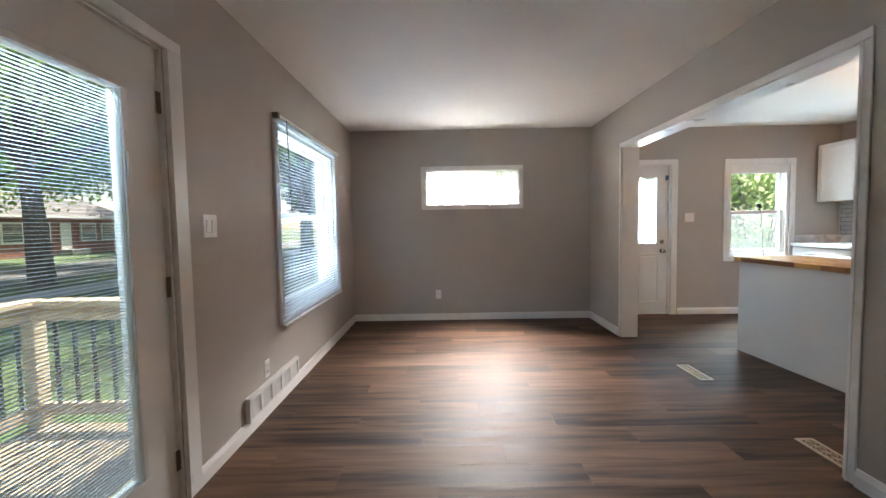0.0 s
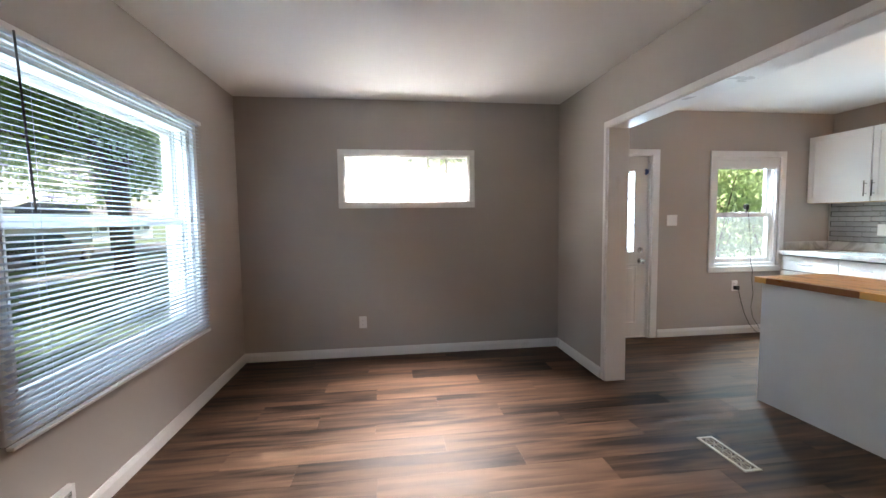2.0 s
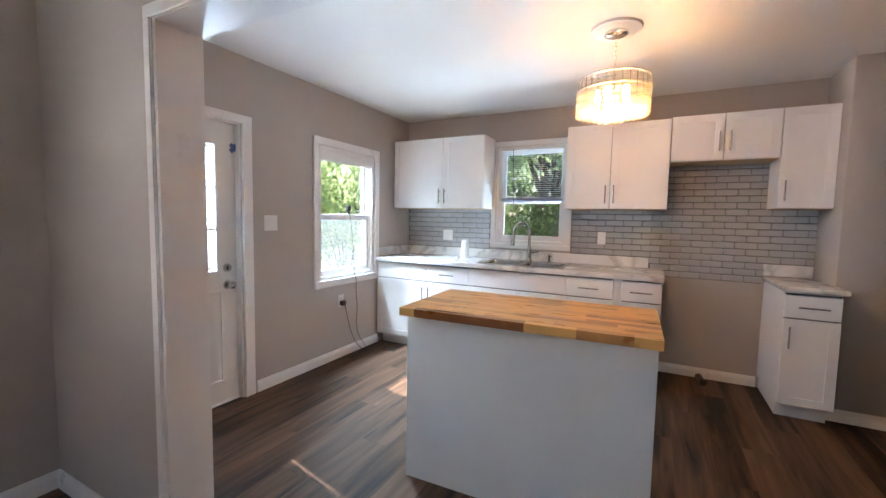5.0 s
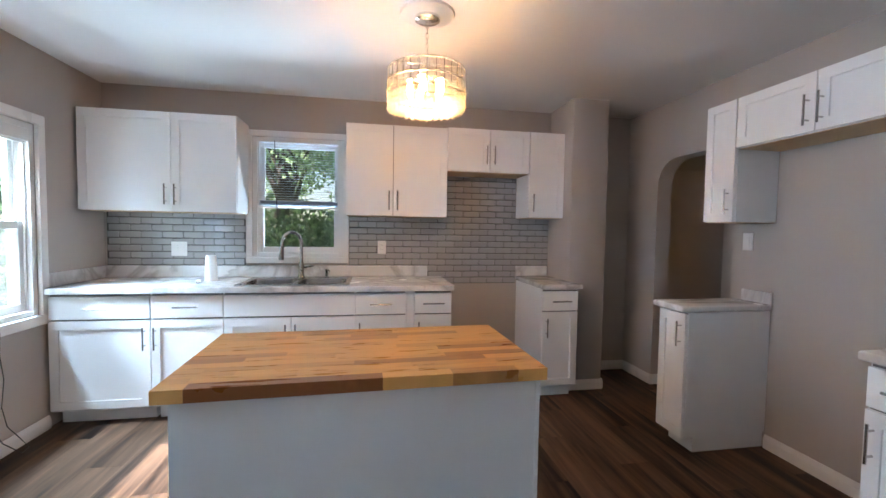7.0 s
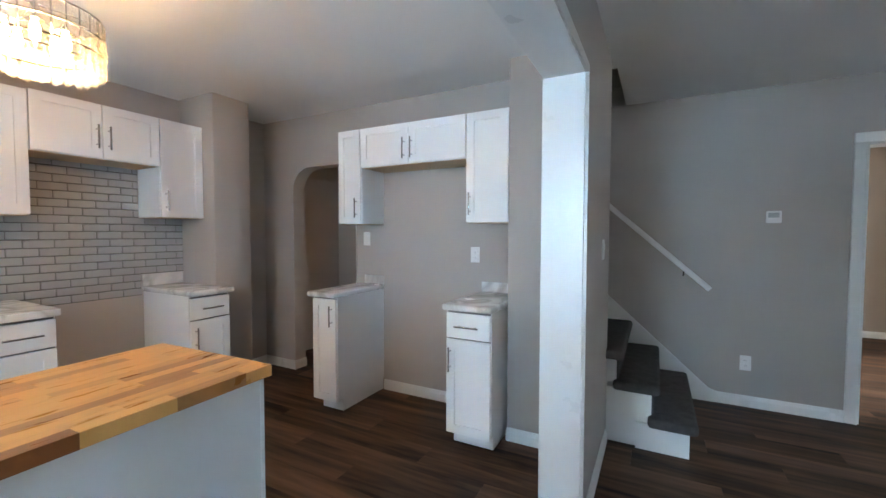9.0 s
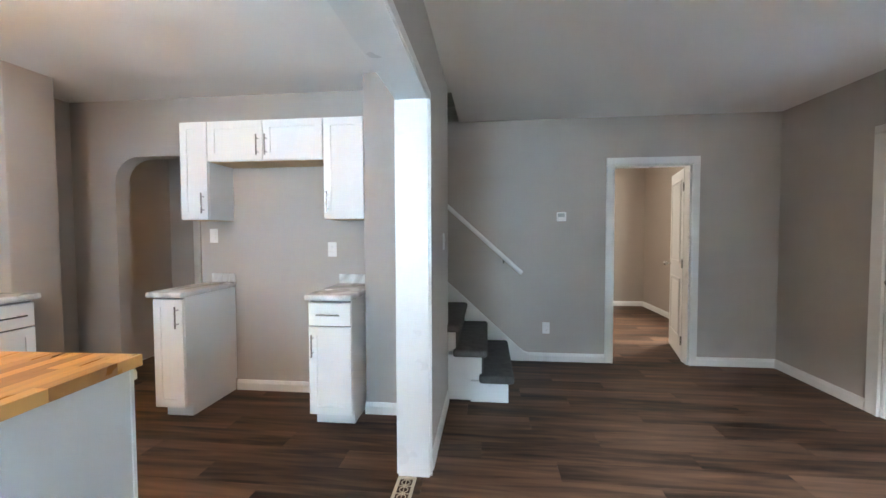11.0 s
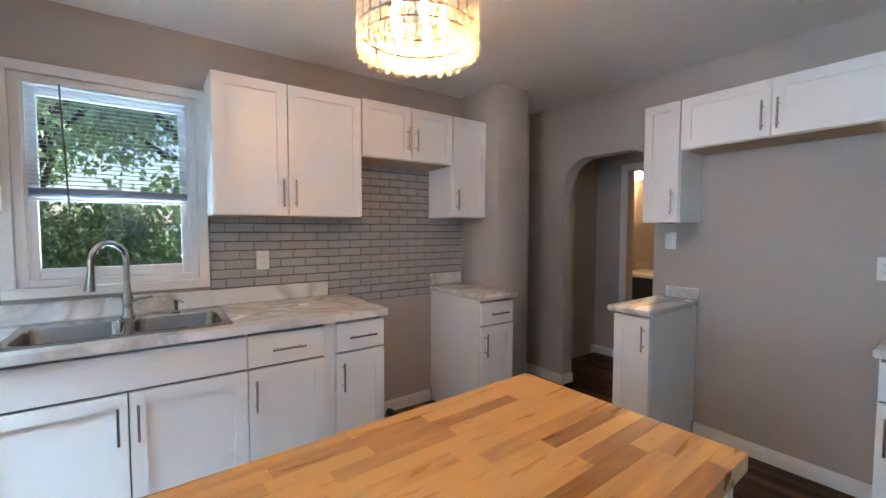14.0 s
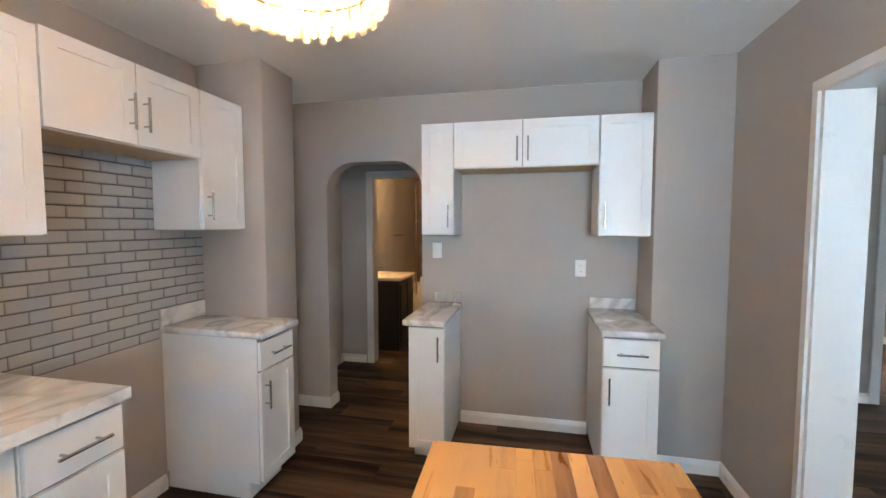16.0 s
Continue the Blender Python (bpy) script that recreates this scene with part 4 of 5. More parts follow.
def counter(name, x0, x1, y0, y1, label, hole=None, splash=None, drop=0.0):
    """A laminate worktop slab; splash are the boxes of its low backsplash."""
    t = thing(name, pose(0, 0, -drop), label, "countertop")
    if hole:
        bm = solid([x0, hole[0], hole[1], x1], [y0, hole[2], hole[3], y1], [CT0, CT1], lambda x, y, z: not (hole[0] < x < hole[1] and hole[2] < y < hole[3]))
        es = [e for e in bm.edges if len(e.link_faces) == 2 and e.calc_face_angle() > 1 and (all(abs(v.co.x - x0) < 1e-4 for v in e.verts) or all(abs(v.co.y - y0) < 1e-4 for v in e.verts))]
        bmesh.ops.bevel(bm, geom=es, offset=0.012, segments=3, profile=0.5, affect="EDGES")
    else:
        bm = box_bm(x0, x1, y0, y1, CT0, CT1, bevel=0.011, segs=3)
    part("slab", bm, M_MARBLE, t, smooth=True)
    for a in splash or ():
        part("backsplash", box_bm(*a, bevel=0.006), M_MARBLE, t)
    return t


counter("countertop", 5.045, KX1 - 0.002, 3.13, KY1 - 0.002, "white marble-look laminate countertop with a low backsplash", (5.135, 5.535, 3.915, 4.685), [(KX1 - 0.022, KX1 - 0.002, 3.25, KY1 - 0.024, CT1, 1.02), (5.09, KX1 - 0.002, KY1 - 0.022, KY1 - 0.002, CT1, 1.02)])
counter("countertop", 5.045, KX1 - 0.002, 2.085, 2.425, "short white marble-look laminate countertop beside the range space", None, [(KX1 - 0.022, KX1 - 0.002, 2.115, 2.425, CT1, 1.02)])
counter("countertop", 4.195, 4.46, KY0 + 0.002, 1.915, "narrow marble-look laminate countertop beside the arch", None, [(4.195, 4.40, KY0 + 0.002, KY0 + 0.022, CT1, 1.00)], SOUTH_DROP)
counter("countertop", 2.99, 3.315, KY0 + 0.002, 1.915, "narrow marble-look laminate countertop in the fridge corner", None, [(3.0, 3.30, KY0 + 0.002, KY0 + 0.022, CT1, 1.00)], SOUTH_DROP)

# ---- sink and faucet ----
sk = thing("kitchen_sink", pose(0, 0, 0), "double-bowl stainless steel drop-in sink", "sink")
sx0, sx1, sy0, sy1 = 5.115, 5.60, 3.90, 4.70
bm = bmesh.new()
rz = CT1 + 0.002
lo = rounded_loop(bm, sx0, sx1, sy0, sy1, rz - 0.001, 0.03)
li = rounded_loop(bm, sx0 + 0.008, sx1 - 0.008, sy0 + 0.008, sy1 - 0.008, rz + 0.005, 0.026)
loft(bm, [lo, li])
# deck between and round the two bowls
bowls = [(5.15, 5.50, 4.315, 4.665), (5.15, 5.50, 3.935, 4.285)]  # front to back, then along the wall
deck = solid([sx0 + 0.008, 5.15, 5.50, sx1 - 0.008], [sy0 + 0.008, 3.935, 4.285, 4.315, 4.665, sy1 - 0.008], [rz - 0.002, rz + 0.004],
             lambda x, y, z: not (5.15 < x < 5.50 and (3.935 < y < 4.285 or 4.315 < y < 4.665)))
part("rim", bm, M_SINK, sk, smooth=True)
part("deck", deck, M_SINK, sk)
for b in bowls:
    bm = bmesh.new()
    loops = [rounded_loop(bm, b[0] - 0.002, b[1] + 0.002, b[2] - 0.002, b[3] + 0.002, rz + 0.0055, 0.004), rounded_loop(bm, b[0] + 0.003, b[1] - 0.003, b[2] + 0.003, b[3] - 0.003, rz + 0.005, 0.06), rounded_loop(bm, b[0] + 0.008, b[1] - 0.008, b[2] + 0.008, b[3] - 0.008, rz - 0.006, 0.058),
             rounded_loop(bm, b[0] + 0.012, b[1] - 0.012, b[2] + 0.012, b[3] - 0.012, rz - 0.14, 0.05), rounded_loop(bm, b[0] + 0.03, b[1] - 0.03, b[2] + 0.03, b[3] - 0.03, rz - 0.17, 0.05)]
    loft(bm, loops, close_last=True)
    part("bowl", bm, M_SINK, sk, smooth=True)
    part("drain", cyl(bmesh.new(), ((b[0] + b[1]) / 2, (b[2] + b[3]) / 2, rz - 0.169), ((b[0] + b[1]) / 2, (b[2] + b[3]) / 2, rz - 0.166), 0.04, n=16), M_CHROME, sk)

fc = thing("kitchen_faucet", pose(5.555, 4.31, rz + 0.004), "brushed nickel gooseneck pull-down faucet", "faucet")
part("base", lathe(bmesh.new(), [(0.03, 0), (0.03, 0.008), (0.023, 0.02), (0.021, 0.06), (0.024, 0.10), (0.018, 0.13), (0.0145, 0.14), (0.0145, 0.16), (0.012, 0.17)]), M_NICKEL, fc, smooth=True)
dx, dy = -0.72, 0.69
arc = [(0, 0, 0.16), (0, 0, 0.26)]
R = 0.088
arc += [(dx * (R - R * math.cos(a)), dy * (R - R * math.cos(a)), 0.285 + R * math.sin(a)) for a in [math.pi * k / 14 for k in range(15)]]
arc += [(dx * 2 * R, dy * 2 * R, 0.25)]
part("neck", tube(bmesh.new(), arc, 0.0135, 12), M_NICKEL, fc, smooth=True)
hx, hy = dx * 2 * R, dy * 2 * R
bm = bmesh.new()
tube(bm, [(hx, hy, 0.255), (hx * 1.02, hy * 1.02, 0.22), (hx * 1.05, hy * 1.05, 0.17), (hx * 1.06, hy * 1.06, 0.155)], [0.013, 0.015, 0.021, 0.02], 14)
part("spray_head", bm, M_NICKEL, fc, smooth=True)
bm = bmesh.new()
tube(bm, [(0.0, -0.02, 0.085), (0.0, -0.05, 0.09), (-0.03, -0.10, 0.10)], [0.010, 0.008, 0.006], 10)
part("lever", bm, M_NICKEL, fc, smooth=True)
sp = thing("soap_dispenser", pose(5.56, 4.11, rz + 0.004), "small brushed nickel soap dispenser at the sink", "soap dispenser")
bm = lathe(bmesh.new(), [(0.018, 0), (0.018, 0.006), (0.010, 0.012), (0.010, 0.05), (0.013, 0.055), (0.013, 0.07)], n=14)
part("pump", bm, M_NICKEL, sp, smooth=True)
part("nozzle", tube(bmesh.new(), [(0, 0, 0.062), (-0.035, -0.02, 0.066), (-0.05, -0.03, 0.058)], 0.005, 8), M_NICKEL, sp, smooth=True)
bt = thing("paper_cup_stack", pose(5.42, 4.945, CT1), "white tapered paper cups stacked on the countertop", "cups")
part("cup", lathe(bmesh.new(), [(0.046, 0.0), (0.043, 0.05), (0.040, 0.12), (0.036, 0.19), (0.033, 0.195), (0.030, 0.185)], n=24), M_PLASTIC, bt, smooth=True)
sb = thing("soap_bar", pose(5.30, 4.99, CT1, 0, 0, 20), "small white wrapped bar lying on the countertop", "soap")
part("bar", box_bm(-0.045, 0.045, -0.016, 0.016, 0, 0.02, bevel=0.007), M_PLASTIC, sb, smooth=True)

# ---- island ----
IX0, IX1, IY0, IY1, IZ = -0.314, 0.314, -0.588, 0.588, 0.885
isl = thing("kitchen_island", pose(3.62, 3.756, 0, 0, 0, 2.2), "pale grey kitchen island with a butcher block top", "island")
part("body", box_bm(IX0 + 0.025, IX1 - 0.06, IY0 + 0.02, IY1 - 0.035, 0.0, IZ - 0.042, bevel=0.002), M_ISLAND, isl)
part("corner_trim", box_bm(IX0 + 0.021, IX0 + 0.03, IY0 + 0.016, IY0 + 0.03, 0.0, IZ - 0.042), M_ISLAND, isl)
island_top = part("butcher_block", box_bm(IX0 + 0.003, IX1 - 0.003, IY0 + 0.003, IY1 - 0.003, IZ - 0.037, IZ - 0.004), M_STAVE, isl, "glued-up butcher block top of light and dark staves")

# ---- drum chandelier ----
CX, CY = 4.19, 3.466
ch = thing("chandelier", pose(CX, CY, 0), "round crystal drum chandelier glowing warm on a chain", "chandelier")
part("ceiling_medallion", lathe(bmesh.new(), [(0.14, CEIL - 0.001), (0.135, CEIL - 0.012), (0.11, CEIL - 0.016), (0.10, CEIL - 0.022), (0.02, CEIL - 0.022)], n=40), M_CEIL, ch, "white plaster ceiling medallion", smooth=True)
part("canopy", lathe(bmesh.new(), [(0.065, CEIL - 0.022), (0.064, CEIL - 0.034), (0.05, CEIL - 0.042), (0.01, CEIL - 0.046)], n=32), M_CHROME, ch, smooth=True)
DT, DB, DR = 2.152, 1.938, 0.195
bm = bmesh.new()
k = 0
z = CEIL - 0.046
while z > DT + 0.03:
    pts = [(0.008 * math.cos(a) * (k % 2), 0.008 * math.cos(a) * (1 - k % 2), z - 0.014 + 0.016 * math.sin(a)) for a in [math.tau * i / 10 for i in range(11)]]
    tube(bm, pts, 0.0018, 5)
    z -= 0.026
    k += 1
part("chain", bm, M_CHROME, ch)


def ring_bar(z, r, a=0.004):
    bm = bmesh.new()
    tube(bm, [(r * math.cos(math.tau * i / 48), r * math.sin(math.tau * i / 48), z) for i in range(49)], a, 6)
    return bm


for z in (DT, DT - 0.065, DT - 0.13, DB + 0.045):
    part("ring", ring_bar(z, DR, 0.003), M_NICKEL, ch, smooth=True)
bm = bmesh.new()
for i in range(3):
    a = math.tau * i / 3
    tube(bm, [(0, 0, DT + 0.03), (DR * math.cos(a), DR * math.sin(a), DT)], 0.003, 6)
cyl(bm, (0, 0, DT + 0.035), (0, 0, DT - 0.06), 0.014, n=12)
part("spider", bm, M_CHROME, ch)


def crystal_mesh(w, h, d):
    bm = box_bm(-d / 2, d / 2, -w / 2, w / 2, -h, 0, bevel=min(w, d) * 0.28, segs=1)
    me = bpy.data.meshes.new("crystal")
    bm.to_mesh(me)
    bm.free()
    me.materials.append(M_CRYSTAL)
    return me


tier = crystal_mesh(0.037, 0.061, 0.014)
drops = [crystal_mesh(0.019, h, 0.012) for h in (0.036, 0.040, 0.043)]
post = box_bm(-0.003, 0.003, -0.0013, 0.0013, DB + 0.045, DT)
post_mesh = bpy.data.meshes.new("upright")
post.to_mesh(post_mesh)
post.free()
post_mesh.materials.append(M_NICKEL)
rng = random.Random(4)
N = 30
for i in range(N):
    a = 360 * i / N
    c, s = math.cos(radians(a)), math.sin(radians(a))
    for k in range(3):
        piece("crystal", tier, ch, pose(DR * c, DR * s, DT - 0.004 - k * 0.065, rng.uniform(-2, 2), rng.uniform(-3, 3), a + rng.uniform(-3, 3)))
    h = a + 180 / N
    piece("upright", post_mesh, ch, pose(DR * math.cos(radians(h)), DR * math.sin(radians(h)), 0, 0, 0, h))
    for q, r in ((0.25, 0.0), (0.75, -0.03)):
        h = radians(a + q * 360 / N)
        piece("crystal_drop", rng.choice(drops), ch, pose((DR + r) * math.cos(h), (DR + r) * math.sin(h), DB + 0.045, 0, rng.uniform(-5, 5), a))
for i in range(5):
    a = math.tau * i / 5 + 0.3
    x, y = 0.085 * math.cos(a), 0.085 * math.sin(a)
    bm = tube(bmesh.new(), [(0, 0, DT - 0.03), (x * 0.7, y * 0.7, DT - 0.05), (x, y, DT - 0.035)], 0.004, 6)
    # flared cup added above each bulb to keep its light off the ceiling
    cyl(bm, (x, y, DT - 0.03), (x, y, DT - 0.058), 0.012, 0.030, n=16)
    sock = part("lamp_arm", bm, M_CHROME, ch)
    part("bulb", lathe(bmesh.new(), [(0.004, DT - 0.055), (0.012, DT - 0.07), (0.017, DT - 0.095), (0.012, DT - 0.12), (0.003, DT - 0.145)], x, y, 12), M_BULB, sock, "glowing warm candle bulb", smooth=True)


# ---- plates on the walls ----
def plate(m, kind, label, gang=1):
    w, h = 0.072 + 0.046 * (gang - 1), 0.116
    t = thing("light_switch" if kind == "switch" else "power_outlet", m, label, "switch" if kind == "switch" else "outlet")
    part("plate", box_bm(-w / 2, w / 2, -0.006, 0, -h / 2, h / 2, bevel=0.003), M_PLASTIC, t)
    for k in range(gang):
        cx = (k - (gang - 1) / 2) * 0.046
        if kind == "switch":
            bm = box_bm(cx - 0.0165, cx + 0.0165, -0.0085, -0.005, -0.033, 0.033, bevel=0.0015)
            bx(bm, cx - 0.0145, cx + 0.0145, -0.0115, -0.008, 0.0, 0.031, 0.0015)
            part("rocker", bm, M_PLASTIC, t)
        else:
            for s in (1, -1):
                soc = part("socket", box_bm(cx - 0.0165, cx + 0.0165, -0.008, -0.005, s * 0.02 - 0.014, s * 0.02 + 0.014, bevel=0.004), M_PLASTIC, t)
                bm = bmesh.new()
                bx(bm, cx - 0.0075, cx - 0.0055, -0.0086, -0.0079, s * 0.02 - 0.004, s * 0.02 + 0.005)
                bx(bm, cx + 0.0055, cx + 0.0075, -0.0086, -0.0079, s * 0.02 - 0.004, s * 0.02 + 0.004)
                part("slot", bm, M_SLOT, soc)
    return t


plate(on_west(2.54, 1.245), "switch", "white double rocker switch beside the front door", 2)
plate(on_north(3.745, 1.277, KY1), "switch", "white double rocker switch beside the back door", 2)
plate(on_south(4.384, 1.293, KY0), "switch", "white single rocker switch beside the arch")
plate(pose(EX, 1.62, 1.25, 0, 0, -90), "switch", "white single rocker switch beside the stairs")
plate(on_north(0.45, 0.335), "outlet", "white outlet under the glass block window")
plate(on_west(3.11, 0.305), "outlet", "white outlet above the wall register")
plate(on_south(3.36, 1.18, KY0), "outlet", "white outlet in the fridge space")
plate(on_south(1.519, 0.34), "outlet", "white outlet on the living room wall near the stairs")
plate(on_east(3.655, 1.18, KX1 - 0.010), "outlet", "white outlet set in the tiled backsplash")
plate(on_east(5.275, 1.155, KX1 - 0.010), "switch", "white double switch plate set in the tiled backsplash", 2)
plate(on_north(4.525, 0.54, KY1), "outlet", "white outlet under the kitchen window with a plug in it")

th = thing("thermostat", on_south(1.375, 1.468), "white square thermostat on the wall", "thermostat")
part("housing", box_bm(-0.046, 0.046, -0.024, 0, -0.045, 0.045, bevel=0.008), M_PLASTIC, th)
part("display", box_bm(-0.035, 0.03, -0.026, -0.023, -0.005, 0.032, bevel=0.001), mat("lcd_grey", (0.42, 0.45, 0.43), 0.25), th, "pale grey display")
part("button_row", box_bm(-0.035, 0.03, -0.026, -0.023, -0.035, -0.02, bevel=0.001), M_TRIM, th)

# small black camera on the window rail, its cord and plug
wc = thing("window_camera", on_north(4.665, 1.355, KY1 + 0.03), "small black camera stuck on the window rail", "camera")
part("mount", cyl(bmesh.new(), (0, 0, 0), (0.012, -0.004, 0.035), 0.012, 0.008, n=12), M_BLACK, wc)
part("housing", box_bm(-0.028, 0.018, -0.022, 0.012, 0.03, 0.088, bevel=0.006), M_BLACK, wc)
part("lens", cyl(bmesh.new(), (-0.005, 0.012, 0.06), (-0.005, 0.018, 0.06), 0.013, n=14), M_SLOT, wc)
cb = thing("wall_adapter", pose(4.66, KY1 - 0.03, 0), "black wall adapter with a thin cord to the window camera", "adapter")
pts = [(0.02, 0.05, 1.36), (0.025, 0.03, 1.20), (0.035, 0.02, 1.02), (0.04, 0.012, 0.80), (0.045, -0.01, 0.72), (0.05, -0.002, 0.60), (0.075, 0.0, 0.45), (0.05, -0.004, 0.30), (0.07, -0.012, 0.18), (0.13, -0.03, 0.08), (0.16, -0.05, 0.01),
       (0.10, -0.06, 0.006), (0.03, -0.02, 0.10), (-0.03, -0.01, 0.22), (-0.08, -0.012, 0.36), (-0.12, -0.02, 0.47), (-0.135, -0.025, 0.515)]
part("cord", tube(bmesh.new(), pts, 0.0026, 6), M_CORD, cb, smooth=True)
part("plug", box_bm(-0.16, -0.112, -0.022, 0.021, 0.50, 0.545, bevel=0.006), M_BLACK, cb, "black plug-in adapter")
bp = thing("pipe_stub", pose(5.60, 2.80, 0), "black capped gas pipe stub on the floor of the range space", "pipe")
part("stub", cyl(bmesh.new(), (-0.09, 0, 0.028), (0.03, 0.02, 0.028), 0.026, n=14), M_BLACK, bp)
part("cap", cyl(bmesh.new(), (-0.115, -0.004, 0.028), (-0.08, 0.002, 0.028), 0.028, n=8), M_BLACK, bp)


# ---- registers ----
def floor_register(x, y, label):
    t = thing("floor_register", pose(x, y, 0.0), label, "register", "floor registers")
    w, L = 0.10, 0.335
    xs = [-w / 2, -w / 2 + 0.016, w / 2 - 0.016, w / 2]
    ys = [-L / 2, -L / 2 + 0.016, L / 2 - 0.016, L / 2]
    part("frame", solid(xs, ys, [-0.002, 0.005], lambda a, b, c: abs(a) > w / 2 - 0.016 or abs(b) > L / 2 - 0.016), M_REG, t)
    part("well", box_bm(-w / 2 + 0.016, w / 2 - 0.016, -L / 2 + 0.016, L / 2 - 0.016, -0.003, -0.001), M_SLOT, t)
    for k in range(5):
        cy = (k - 2) * 0.06
        bm = bmesh.new()
        pts = [(0.022 * math.cos(a), cy + 0.022 * math.sin(a), 0.002) for a in [math.tau * i / 12 for i in range(13)]]
        tube(bm, pts, 0.0026, 5)
        tube(bm, [(-0.034, cy - 0.03, 0.002), (0.034, cy - 0.03, 0.002)], 0.0026, 5)
        tube(bm, [(0.0, cy - 0.03, 0.002), (0.0, cy + 0.03, 0.002)], 0.0022, 5)
        part("scroll", bm, M_REG, t)
    return t


floor_register(2.555, 3.73, "cream scrollwork floor register beside the opening")
floor_register(2.535, 2.53, "cream scrollwork floor register at the opening's far end")

wr = thing("wall_register", on_west(2.81, 0.075), "long white steel wall register on the baseboard", "register")
w, h = 0.80, 0.15
part("frame", solid([0, 0.02, w - 0.02, w], [-0.03, -0.002], [0, 0.018, h - 0.022, h], lambda x, y, z: x < 0.02 or x > w - 0.02 or z < 0.018 or z > h - 0.022), M_TRIM, wr)
# darker backing paints the shade behind the louvers
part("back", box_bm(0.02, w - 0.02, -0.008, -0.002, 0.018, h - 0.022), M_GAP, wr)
for k in range(7):
    bm = box_bm(0.02, w - 0.02, -0.026, -0.010, 0.022 + k * 0.0155, 0.0255 + k * 0.0155)
    part("louver", bm, M_TRIM, wr)
for k in range(1, 5):
    part("divider", box_bm(k * w / 5 - 0.012, k * w / 5 + 0.012, -0.029, -0.012, 0.018, h - 0.022), M_TRIM, wr)

# ---- stairs ----
SX, RISE, GO, NST = 1.95, 0.192, 0.205, 10
st = thing("stairs", pose(0, 0, 0), "white stairs with grey carpeted treads climbing past the wall", "stairs", kind="structure")
for k in range(NST):
    x0 = SX + k * GO
    z1 = (k + 1) * RISE
    ye = 1.345 if k == 0 else (1.315 if x0 < 2.40 else 1.14)
    x1 = x0 + (0.29 if k == 0 else GO)
    bm = box_bm(x0, x1 if k == 0 else 4.05, SY + 0.022, ye if k == 0 else 1.14, k * RISE, z1 - 0.03)
    if k and x0 < 2.40:
        bx(bm, x0, 2.418, 1.14, ye, 0.0 if k == 1 else k * RISE, z1 - 0.03)
    part("riser_block", bm, M_TRIM, st)
    yc = ye + 0.035 if x0 < 2.40 else ye
    bm = box_bm(x0 - 0.045, x0 + GO + 0.02, SY + 0.024, yc, z1 - 0.042, z1 + 0.022, bevel=0.024, segs=3)
    part("carpet_tread", bm, M_CARPET, st, "grey carpet wrapped over the tread", smooth=True)
    if k:
        part("carpet_riser", box_bm(x0 - 0.014, x0, SY + 0.024, ye - 0.02, k * RISE + 0.02, z1 - 0.03, bevel=0.005), M_CARPET, st)
bm = bmesh.new()
sk_pts = [(1.70, 0.0), (1.70, 0.085), (1.75, 0.10), (4.05, 2.20), (4.05, 1.75), (2.2, 0.0)]
a = [bm.verts.new((x, SY + 0.001, z)) for x, z in sk_pts]
b = [bm.verts.new((x, SY + 0.02, z)) for x, z in sk_pts]
bm.faces.new(a)
bm.faces.new(b[::-1])
for k in range(len(a)):
    bm.faces.new((a[k], b[k], b[(k + 1) % len(a)], a[(k + 1) % len(a)]))
part("skirt_board", bm, M_TRIM, st, "white sloping skirt board")
hr = thing("handrail", pose(0, 0, 0), "white round wooden handrail on the stair wall", "handrail")
part("rail", tube(bmesh.new(), [(1.77, SY + 0.075, 0.905), (4.0, SY + 0.075, 0.905 + 0.905 * 2.23)], 0.021, 12), M_TRIM, hr, smooth=True)
for x in (1.95, 2.8, 3.7):
    z = 0.905 + 0.905 * (x - 1.77)
    part("bracket", tube(bmesh.new(), [(x, SY, z - 0.07), (x, SY + 0.05, z - 0.06), (x, SY + 0.075, z - 0.018)], 0.007, 8), M_NICKEL, hr)

# ---- bathroom seen through the arch ----
vn = thing("bathroom_vanity", pose(5.20, -0.80, 0), "dark espresso vanity with a cream sink top", "vanity")
part("body", box_bm(0.0, 0.47, 0.0, 0.56, 0.0, 0.83, bevel=0.004), M_DARKWOOD, vn)
part("sink_top", box_bm(-0.03, 0.485, -0.03, 0.59, 0.83, 0.87, bevel=0.01), M_CREAM, vn, smooth=True)
part("door", box_bm(-0.018, 0.0, 0.03, 0.27, 0.1, 0.78, bevel=0.004), M_DARKWOOD, vn)
part("door", box_bm(-0.018, 0.0, 0.29, 0.53, 0.1, 0.78, bevel=0.004), M_DARKWOOD, vn)
bm = tube(bmesh.new(), [(0.42, 0.28, 0.87), (0.42, 0.28, 0.95), (0.36, 0.28, 0.99), (0.30, 0.28, 0.96)], 0.011, 10)
part("tap", bm, M_CHROME, vn, smooth=True)
vl = thing("vanity_light", pose(5.68, -0.46, 2.0), "warm glowing vanity light on the bathroom wall", "light")
part("wall_plate", box_bm(-0.02, 0.0, -0.18, 0.18, -0.04, 0.04, bevel=0.006), M_CHROME, vl)
for y in (0.0,):
    bm = bmesh.new()
    r = bmesh.ops.create_uvsphere(bm, u_segments=14, v_segments=10, radius=0.055)
    bmesh.ops.translate(bm, verts=r["verts"], vec=(-0.08, y, 0.0))
    part("globe", bm, M_VANBULB, vl, "glowing warm glass globe", smooth=True)
tr = thing("towel_bar", pose(5.68, -1.75, 1.33), "chrome towel bar on the bathroom wall", "towel bar")
